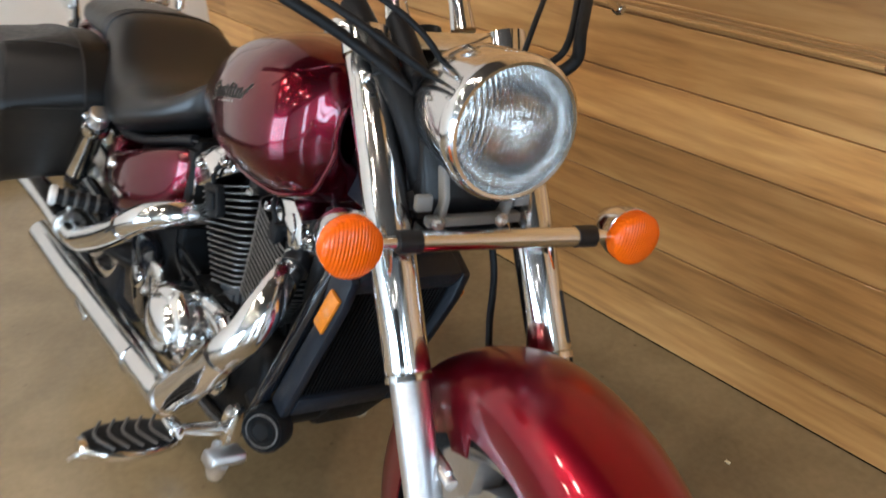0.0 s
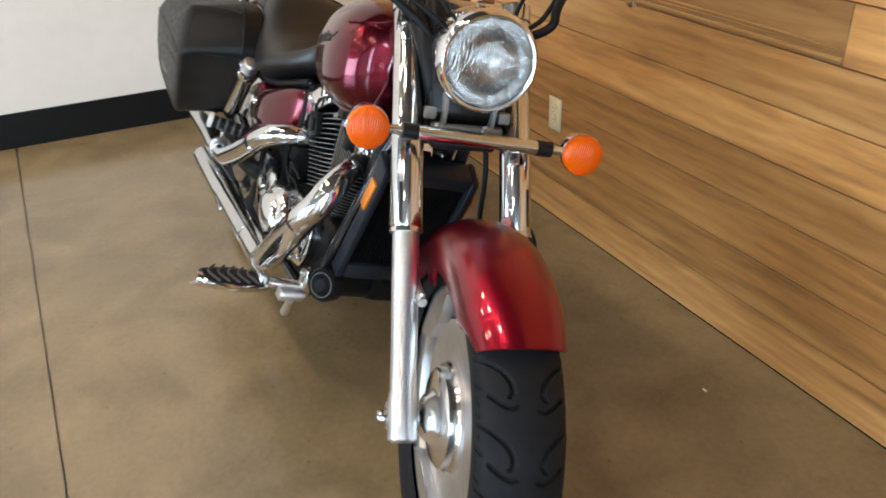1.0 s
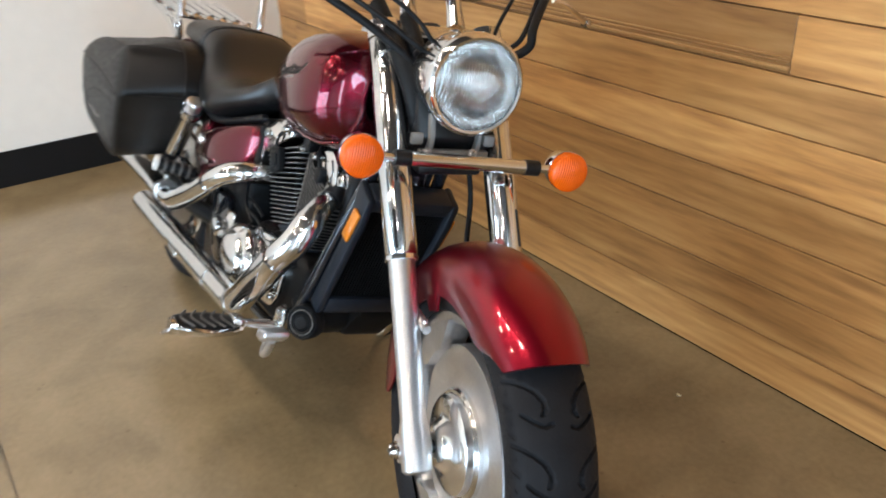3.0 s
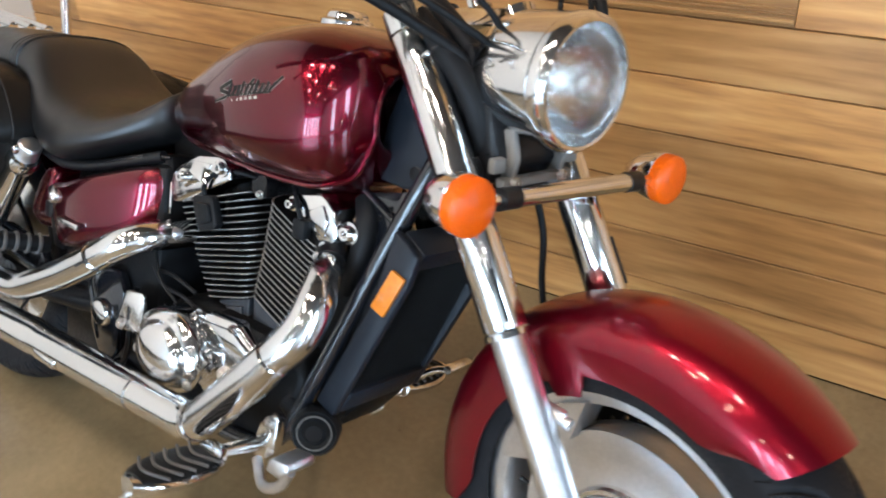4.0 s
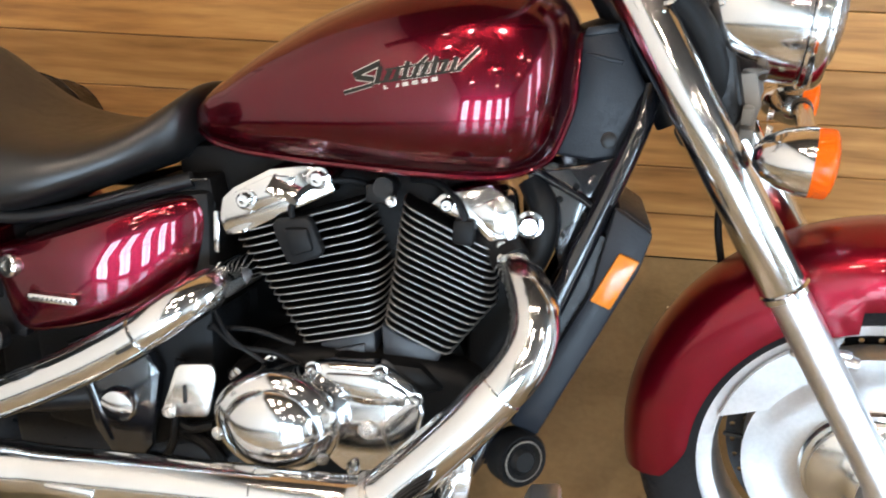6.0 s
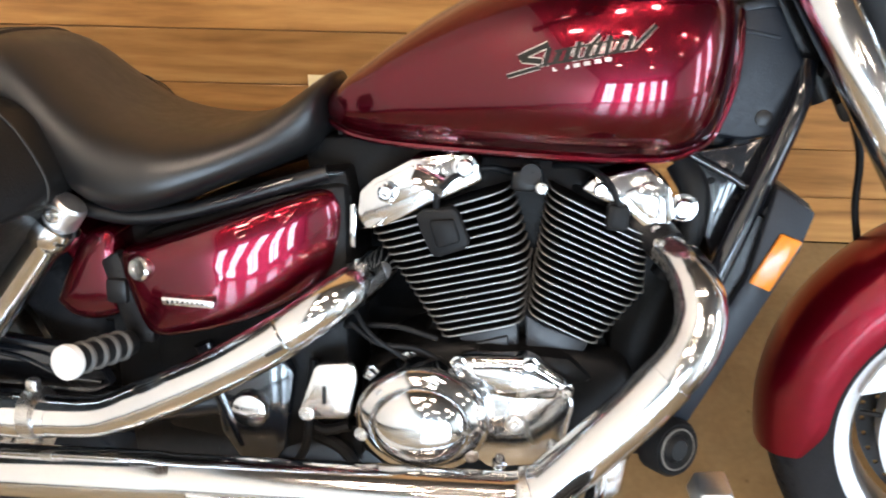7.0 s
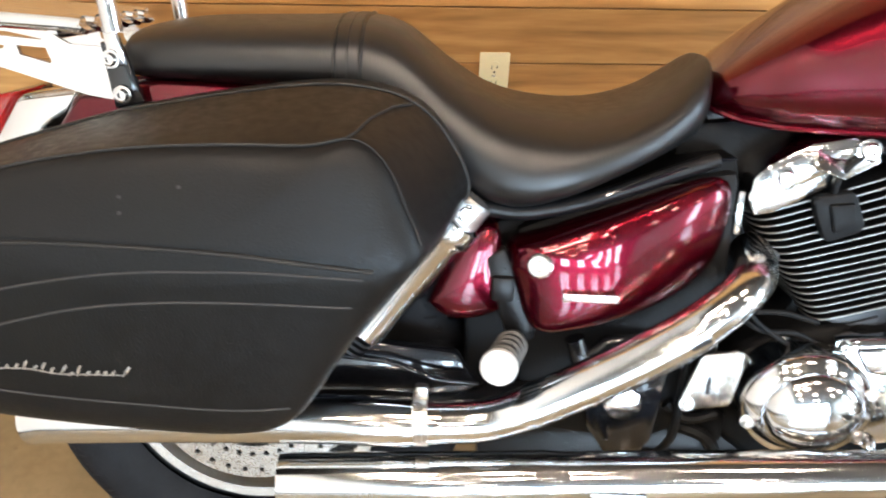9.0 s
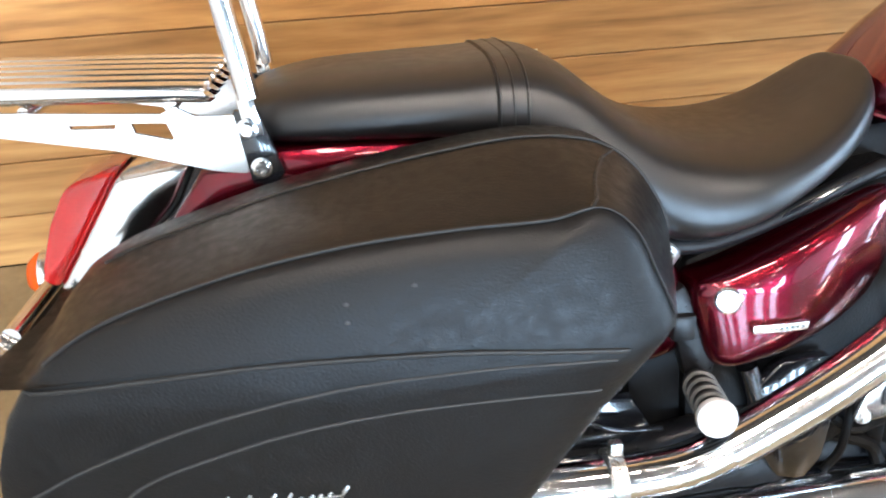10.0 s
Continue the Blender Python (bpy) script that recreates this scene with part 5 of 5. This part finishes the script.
for s in (1, -1):
    bulged([(-0.17, 0.752), (-0.09, 0.772), (0.02, 0.776), (0.14, 0.765), (0.24, 0.72), (0.27, 0.63), (0.16, 0.61), (0.0, 0.625), (-0.14, 0.61), (-0.27, 0.575), (-0.24, 0.65)], -0.106, 0.016, RED, "fender_flank", "deep red flank of the rear fender", s)
part("axle_guard", joined(slab([(-0.03, 0.35), (0.04, 0.425), (0.18, 0.445), (0.33, 0.43), (0.36, 0.38), (0.30, 0.345)], -0.150, -0.128, 0.006), tube(glide([(0.14, -0.165, 0.43), (0.24, -0.175, 0.425), (0.30, -0.178, 0.405), (0.36, -0.175, 0.398)], 5), 0.004, 10)), GLOSS, bike, "gloss black guard in front of the brake disc")


# -- shocks, pegs, stand --
for s in (-1, 1):
    a, b = Vector((0.336, 0.185 * s, 0.645)), Vector((0.175, 0.185 * s, 0.432))
    d = (b - a).normalized()
    sh = part("shock_absorber", tube([a + d * 0.018, a + d * 0.022, a + d * 0.030, a + d * 0.044, a + d * 0.050, a + d * 0.058, a + d * 0.215, a + d * 0.219], [0.024, 0.0315, 0.033, 0.033, 0.030, 0.0262, 0.0262, 0.021], 28), CHROME, bike, "chrome shock absorber")
    part("top_cap", tube([a - d * 0.014, a - d * 0.010, a + d * 0.016, a + d * 0.020], [0.020, 0.0235, 0.0245, 0.0245], 24), BRUSHED, sh, "grey steel cap")
    part("spring", joined(*[tube([a + d * (0.205 + 0.009 * i), a + d * (0.209 + 0.009 * i)], 0.021, 18) for i in range(5)]), BLACK, sh)
    part("mount_bolt", bolt(a + Vector((-0.004, 0.024 * s, 0.0)), (0, s, 0), 0.009, 0.008), CHROME, sh)
    base, tip = Vector((0.403, 0.172 * s, 0.460)), Vector((0.375, 0.290 * s, 0.478))
    d = (tip - base).normalized()
    pg = part("passenger_peg", tube([base, base + d * 0.105], 0.0175, 18), PLASTIC, bike, "ribbed black rubber passenger peg with a pale end cap")
    for k in range(4):
        part("peg_ring", turned([(0.0175, 0), (0.0212, 0.002), (0.0212, 0.006), (0.0175, 0.008)], base + d * (0.016 + 0.022 * k), d, 20), PEGRUBBER, pg)
    part("end_cap", turned([(0.0215, 0), (0.023, 0.006), (0.022, 0.012), (0.017, 0.014), (0, 0.0145)], base + d * 0.105, d, 26), CAPWHITE, pg)
    part("peg_bracket", joined(slab([(0.36, 0.57), (0.385, 0.585), (0.41, 0.53), (0.435, 0.49), (0.43, 0.455), (0.395, 0.455)], 0.135 * s, 0.158 * s, 0.005), box((0.385, 0.152 * s, 0.53), (0.03, 0.03, 0.035), 0.005)), BLACK, bike)
    # rider's peg with tread
    base, tip = Vector((1.035, 0.235 * s, 0.298)), Vector((1.030, 0.385 * s, 0.300))
    d = (tip - base).normalized()
    n = 14
    rings = []
    for k in range(n + 1):
        t = k / n
        w = 0.050 * math.sin(math.pi * (0.14 + 0.82 * t)) ** 0.55
        p = base + (tip - base) * t
        rings.append([p + Vector((w * math.cos(q), 0, (0.010 if math.sin(q) > 0 else 0.026) * math.sin(q))) for q in (2 * math.pi * j / 20 for j in range(20))])
    fp = part("footpeg", skin(rings), CHROME, bike, "chrome footpeg with black rubber tread")
    part("tread", skin([[Vector((p.x + (v.x - p.x) * 0.88, v.y, p.z + 0.006 + (v.z - p.z) * 0.75)) for v in r] for r, p in ((r, sum(r, Vector()) / len(r)) for r in rings[1:-1])]), PLASTIC, fp)
    for k in range(5):
        t = 0.2 + 0.15 * k
        p = base + (tip - base) * t + Vector((0, 0, 0.0135))
        part("tread_strip", tube(glide([p + Vector((-0.040, -0.014 * s, -0.003)), p + Vector((0, 0.006 * s, 0.0005)), p + Vector((0.040, -0.014 * s, -0.003))], 4), 0.0028, 8), PEGRUBBER, fp)
    part("feeler", tube([tip + Vector((0, -0.01 * s, -0.012)), tip + Vector((0.004, 0.014 * s, -0.022))], 0.0035, 8), STEEL, fp)
    part("peg_mount", joined(tube(glide([(1.06, 0.115 * s, 0.30), (1.05, 0.16 * s, 0.30), tuple(base)], 4), 0.013, 14), slab([(1.03, 0.28), (1.045, 0.335), (1.075, 0.365), (1.088, 0.355), (1.085, 0.29), (1.06, 0.265)], 0.13 * s, 0.150 * s, 0.005), box(base, (0.045, 0.03, 0.04), 0.008)), POLISHED, bike, "polished footpeg bracket")
    part("mount_bolt", bolt((1.07, 0.150 * s, 0.345), (0, s, 0), 0.008), STEEL, bike)
pedal = part("brake_pedal", joined(tube(glide([(1.06, -0.16, 0.275), (1.11, -0.19, 0.262), (1.16, -0.205, 0.29), (1.185, -0.21, 0.33)], 5), 0.009, 12), slab([(1.160, 0.332), (1.168, 0.356), (1.206, 0.362), (1.210, 0.348), (1.19, 0.330)], -0.240, -0.182, 0.005)), BRUSHED, bike, "bright metal brake pedal")
lever = part("shift_lever", tube(glide([(1.04, 0.14, 0.30), (1.10, 0.155, 0.345), (1.16, 0.165, 0.395), (1.190, 0.17, 0.408)], 5), 0.0075, 12), CHROME, bike)
part("toe_peg", tube([(1.195, 0.160, 0.411), (1.195, 0.165, 0.411), (1.195, 0.225, 0.411), (1.195, 0.230, 0.411)], [0.008, 0.011, 0.011, 0.008], 16), CHROME, lever)
stand_foot = 0.345
stand = part("side_stand", tube([(0.84, 0.125, 0.25), (0.80, 0.19, 0.205), (0.745, stand_foot, stand_foot * math.tan(radians(LEAN)) + 0.010)], 0.012, 14), BLACK, bike, "black steel side stand")
part("foot", moved(box((0, 0, 0), (0.06, 0.04, 0.012), 0.004), Matrix.Translation((0.745, stand_foot, stand_foot * math.tan(radians(LEAN)) + 0.0075)) @ Matrix.Rotation(radians(LEAN), 4, "X")), BLACK, stand)

# -- saddlebags --
BAG = [(-0.324, 0.60), (-0.300, 0.634), (-0.266, 0.664), (-0.217, 0.690), (-0.12, 0.718), (-0.02, 0.735), (0.084, 0.742), (0.163, 0.743), (0.208, 0.752), (0.238, 0.730), (0.256, 0.69), (0.276, 0.638), (0.262, 0.612), (0.225, 0.56), (0.188, 0.500), (0.138, 0.422), (0.07, 0.400), (-0.054, 0.403), (-0.18, 0.414), (-0.30, 0.432), (-0.346, 0.478), (-0.346, 0.54)]
BAG_TOP = [(-0.30, 0.655), (-0.28, 0.675), (-0.235, 0.700), (-0.17, 0.722), (-0.083, 0.748), (0.0, 0.766), (0.07, 0.779), (0.153, 0.790), (0.215, 0.788), (0.262, 0.774), (0.30, 0.74), (0.330, 0.68), (0.31, 0.635), (0.26, 0.57), (0.215, 0.51), (0.165, 0.445), (0.08, 0.428), (-0.054, 0.430), (-0.17, 0.440), (-0.26, 0.475), (-0.315, 0.50), (-0.32, 0.56)]


def bag_outline(f, y, shrink=1.0):
    """The bag's outline between its outer face (f = 0) and its inner crown (f = 1)."""
    pts = [(a[0] + (b[0] - a[0]) * f, a[1] + (b[1] - a[1]) * f) for a, b in zip(BAG, BAG_TOP)]
    cx, cz = sum(p[0] for p in pts) / len(pts), sum(p[1] for p in pts) / len(pts)
    pts = [(cx + (x - cx) * shrink, cz + (z - cz) * shrink) for x, z in pts]
    return [Vector((p.x, y, p.z)) for p in glide([(x, 0, z) for x, z in pts] + [(pts[0][0], 0, pts[0][1])], 5)[:-1]]


LID_LINE = [(-0.40, 0.630), (-0.335, 0.640), (-0.273, 0.645), (-0.179, 0.650), (-0.081, 0.653), (0.07, 0.649), (0.16, 0.641), (0.235, 0.634), (0.29, 0.640), (0.34, 0.662)]


def lid_height(x):
    for (xa, za), (xb, zb) in zip(LID_LINE, LID_LINE[1:]):
        if xa <= x <= xb:
            return za + (zb - za) * (x - xa) / (xb - xa)
    return 0.6


def saddlebag(s):
    """A stiffened leather bag: a body, an overhanging lid, sewn edges and seams laid on its face."""
    steps = [(1.0, -0.150, 0.97), (1.0, -0.160, 1.0), (1.0, -0.212, 1.0), (0.97, -0.220, 1.0), (0.80, -0.252, 1.0), (0.50, -0.304, 1.0), (0.22, -0.347, 1.0), (0.10, -0.3605, 1.0), (0.03, -0.3665, 0.992), (0.0, -0.370, 0.975), (0.0, -0.374, 0.93), (0.0, -0.377, 0.85), (0.0, -0.379, 0.6), (0.0, -0.380, 0.25), (0.0, -0.380, 0.03)]
    shape = [bag_outline(f, y, k) for f, y, k in steps]
    for row in shape:
        for p in row:
            out = min(1.0, max(0.0, (-p.y - 0.2) / 0.17))
            p.y += out * (0.17 * max(0.0, 0.615 - p.z) + 0.12 * max(0.0, p.z - 0.65))
    side = lambda rows: [[Vector((p.x, p.y * s, p.z)) for p in r] for r in rows]
    bag = part("saddlebag", skin(side(shape)), LEATHER, bike, "black leather hard saddlebag with stitched seams")
    mid = Vector((-0.03, -0.2, 0.62))
    cover = [[Vector((mid.x + (p.x - mid.x) * 1.008, p.y - (0.003 if p.y < -0.2 else 0), max(mid.z + (p.z - mid.z) * 1.014, lid_height(p.x)))) for p in r] for r in shape]
    lid = part("lid", skin(side(cover)), LEATHER, bag)
    body_tree, lid_tree = BVHTree.FromBMesh(skin(shape)), BVHTree.FromBMesh(skin(cover))

    def laid_on(tree, pts, out, n=10):
        line = []
        for p in glide([(x, 0, z) for x, z in pts], n):
            hit = tree.ray_cast(Vector((p.x, -1, p.z)), Vector((0, 1, 0)))[0]
            if hit:
                line.append(Vector((p.x, s * (hit.y - out), p.z)))
        return line

    for pts, r, mat, nm in [([(-0.335, 0.632), (-0.273, 0.637), (-0.179, 0.642), (-0.081, 0.645), (0.07, 0.641), (0.16, 0.633), (0.235, 0.626)], 0.0026, PIPING, "lid_piping"),
                            ([(-0.32, 0.520), (-0.265, 0.550), (-0.179, 0.583), (-0.101, 0.603), (-0.042, 0.613), (0.03, 0.619), (0.12, 0.621), (0.224, 0.617)], 0.0013, THREAD, "stitching"),
                            ([(-0.20, 0.462), (-0.228, 0.472), (-0.240, 0.490), (-0.236, 0.508), (-0.21, 0.529), (-0.160, 0.548), (-0.08, 0.570), (0.01, 0.582), (0.11, 0.585), (0.212, 0.583)], 0.0013, THREAD, "stitching"),
                            ([(-0.30, 0.478), (-0.20, 0.462), (-0.117, 0.4525), (-0.03, 0.447), (0.06, 0.443), (0.14, 0.447)], 0.0012, THREAD, "stitching")]:
        part(nm, tube(laid_on(body_tree, pts, 0.0004), r, 7), mat, bag)
    # sewn edges: between top and face, down the front corner, round the inner crown
    at = lambda row, i: Vector((cover[row][i].x, (cover[row][i].y - 0.0006) * s, cover[row][i].z + 0.0008))
    part("top_seam", tube([at(7, i) for i in range(8, 40)] + [at(6, 40), at(5, 41), at(4, 43), at(3, 45)], 0.0019, 7), PIPING, lid)
    part("corner_seam", tube([at(7, i) + Vector((0.001, 0, 0)) for i in range(39, 55)], 0.0010, 7), PIPING, lid)
    part("crown_seam", tube([at(2, i) for i in range(8, 58)], 0.0020, 7), PIPING, lid)
    # a silver script mark, as plain slanted strokes on a thin line
    pen = random.Random(8)
    face = laid_on(body_tree, [(-0.11, 0.494), (-0.109, 0.494)], 0.0)[0].y * s
    strokes = [tube(glide([(-0.180 + 0.035 * i, (face - 0.0003) * s, 0.4905 - 0.0012 * i + 0.0022 * math.sin(i * 2.1)) for i in range(5)], 6), 0.0009, 6)]
    for i in range(15):
        x, h, lean = -0.178 + 0.0098 * i + pen.uniform(-0.001, 0.001), pen.choice((0.005, 0.006, 0.0075, 0.013)), pen.uniform(0.2, 0.7)
        z = 0.4895 - 0.0004 * i + 0.0022 * math.sin(i * 0.6)
        strokes.append(tube(glide([(x, (face - 0.0003) * s, z), (x + lean * h * 0.7, (face - 0.0006) * s, z + h * 0.6), (x + lean * h + 0.002, (face - 0.0003) * s, z + h)], 3), [0.0007, 0.0012, 0.0016, 0.0018, 0.0016, 0.0012, 0.0008], 6, 0.8))
    part("script_mark", joined(*strokes), BADGE, bag, "silver script mark")
    for x, z in ((-0.02, 0.695), (-0.02, 0.679), (0.04, 0.707)):
        part("scuff", turned([(0.0026, 0), (0.002, 0.0002), (0, 0.0003)], laid_on(lid_tree, [(x, z), (x + 0.001, z)], 0.0)[0], (0, -s, 0), 8), THREAD, lid)
    return bag


saddlebag(1)
saddlebag(-1)

# -- luggage rack, backrest bar, tail --
PLATE = [(-0.50, 0.834), (-0.361, 0.832), (-0.20, 0.822), (-0.185, 0.829), (-0.165, 0.818), (-0.118, 0.816), (-0.084, 0.775), (-0.118, 0.752), (-0.150, 0.757), (-0.25, 0.786), (-0.37, 0.808), (-0.50, 0.822)]


def cut_plate(outline, holes, y0, y1):
    """A plate in the side view with openings cut through it."""
    bm = bmesh.new()
    edges = []
    for loop in (outline, *holes):
        vs = [bm.verts.new((x, y0, z)) for x, z in loop]
        edges += [bm.edges.new((p, q)) for p, q in zip(vs, vs[1:] + vs[:1])]
    bmesh.ops.triangle_fill(bm, use_beauty=True, use_dissolve=False, edges=edges)
    up = bmesh.ops.extrude_face_region(bm, geom=bm.faces[:])
    bmesh.ops.translate(bm, verts=[v for v in up["geom"] if isinstance(v, bmesh.types.BMVert)], vec=(0, y1 - y0, 0))
    return bm


SLOTS = [[(-0.294, 0.8155), (-0.292, 0.811), (-0.248, 0.8095), (-0.246, 0.8140)], [(-0.231, 0.8145), (-0.228, 0.803), (-0.191, 0.7935), (-0.189, 0.796), (-0.195, 0.8125)]]
rack = part("luggage_rack", tube([(-0.5, -0.118, 0.832), (-0.5, 0.118, 0.832)], 0.007, 14), CHROME, bike, "chrome luggage rack of parallel tubes")
for y in (-0.112, -0.067, -0.022, 0.022, 0.067, 0.112):
    part("rack_bar", tube(glide([(-0.155, y, 0.838), (-0.165, y, 0.841), (-0.30, y, 0.846), (-0.52, y, 0.852), (-0.545, y, 0.850)], 4), 0.0115, 14), CHROME, rack)
for s in (-1, 1):
    part("side_plate", cut_plate(PLATE, SLOTS, 0.122 * s, 0.129 * s), WHITEMETAL, rack, "bright side plate with cut-outs", smooth=False)
    part("cross_bar", tube([(-0.19 - 0.15 * (s > 0), -0.118, 0.828), (-0.19 - 0.15 * (s > 0), 0.118, 0.828)], 0.007, 14), CHROME, rack)
    part("backrest_bar", joined(tube(glide([(-0.107, 0.134 * s, 0.835), (-0.112, 0.134 * s, 0.87), (-0.126, 0.134 * s, 0.95), (-0.150, 0.134 * s, 1.12), (-0.175, 0.134 * s, 1.31)], 4), 0.0118, 18), slab([(-0.121, 0.842), (-0.103, 0.848), (-0.093, 0.795), (-0.113, 0.793)], 0.130 * s, 0.139 * s, 0.003)), CHROME, bike, "chrome backrest upright")
    mount = part("mount_plate", slab([(-0.125, 0.823), (-0.098, 0.823), (-0.075, 0.752), (-0.088, 0.738), (-0.112, 0.742)], 0.1275 * s, 0.137 * s, 0.003), GLOSS, bike)
    for x, z in ((-0.111, 0.803), (-0.100, 0.760)):
        part("mount_bolt", bolt((x, 0.140 * s, z), (0, s, 0), 0.0085, 0.008), CHROME, mount)
part("backrest_loop", tube(glide([(-0.175, -0.134, 1.31), (-0.182, -0.11, 1.36), (-0.185, 0, 1.37), (-0.182, 0.11, 1.36), (-0.175, 0.134, 1.31)], 6), 0.009, 12), CHROME, bike)

tail = part("tail_light", slab([(-0.180, 0.756), (-0.276, 0.741), (-0.33, 0.655), (-0.366, 0.60), (-0.318, 0.588), (-0.266, 0.64), (-0.208, 0.70)], -0.062, 0.062, 0.012, 3), CHROME, bike, "chrome tail light housing with a red lens")
part("lens", slab([(-0.272, 0.746), (-0.302, 0.741), (-0.330, 0.732), (-0.342, 0.720), (-0.362, 0.682), (-0.378, 0.634), (-0.381, 0.612), (-0.362, 0.605), (-0.33, 0.655)], -0.057, 0.057, 0.014, 3), REDLENS, tail, "red ribbed lens")
part("housing_bolt", bolt((-0.325, -0.062, 0.603), OUT, 0.010, 0.010), CHROME, tail)
part("fender_trim", slab([(-0.178, 0.757), (-0.166, 0.745), (-0.196, 0.69), (-0.255, 0.63), (-0.305, 0.58), (-0.318, 0.588), (-0.208, 0.70)], -0.066, 0.066, 0.003), BLACK, bike)
rbar = part("rear_signal_bar", tube([(-0.400, -0.13, 0.580), (-0.400, 0.13, 0.580)], 0.011, 14), CHROME, bike)
for s in (-1, 1):
    c = Vector((-0.444, 0.14 * s, 0.553))
    sg = part("rear_turn_signal", turned([(0, 0.055), (0.016, 0.05), (0.028, 0.03), (0.0345, 0.006), (0.0345, -0.004), (0.033, -0.004)], c, (1, 0, 0), 28), CHROME, bike, "round amber rear turn signal")
    part("lens", turned([(0.033, 0), (0.031, -0.012), (0.022, -0.022), (0, -0.026)], c, (1, 0, 0), 28), AMBER, sg)
part("licence_bracket", box((-0.41, 0, 0.53), (0.012, 0.18, 0.10), 0.004), BLACK, bike)

# ---- small things in the room ----
ox, oz = -1.0615, 0.3825
outlet = tagged(new("wall_outlet"), "ivory duplex wall outlet on the cedar boards", "outlet")
outlet.location = (ox, NORTH, oz)
cover_plate = part("cover_plate", box((0, -0.003, 0), (0.0715, 0.006, 0.1155), 0.0025), IVORY, outlet)
for dz in (-0.0197, 0.0197):
    rec = part("receptacle", tube([(0, -0.004, dz), (0, -0.0085, dz)], 0.0172, 28), IVORY, outlet)
    for dx, h in ((-0.0063, 0.0088), (0.0063, 0.0072)):
        part("slot", box((dx, -0.0088, dz + 0.003), (0.0018, 0.001, h)), DARK, rec, smooth=False)
    part("slot", tube([(0, -0.0080, dz - 0.0095), (0, -0.0092, dz - 0.0095)], 0.0026, 12), DARK, rec)
part("screw", bolt((0, -0.006, 0), OUT, 0.003, 0.0015), STEEL, outlet)
chip = tagged(part("paint_chip", box((-0.024, 1.56, 0.0015), (0.012, 0.006, 0.003), 0.0008), IVORY), "tiny pale chip lying on the concrete floor", "debris")
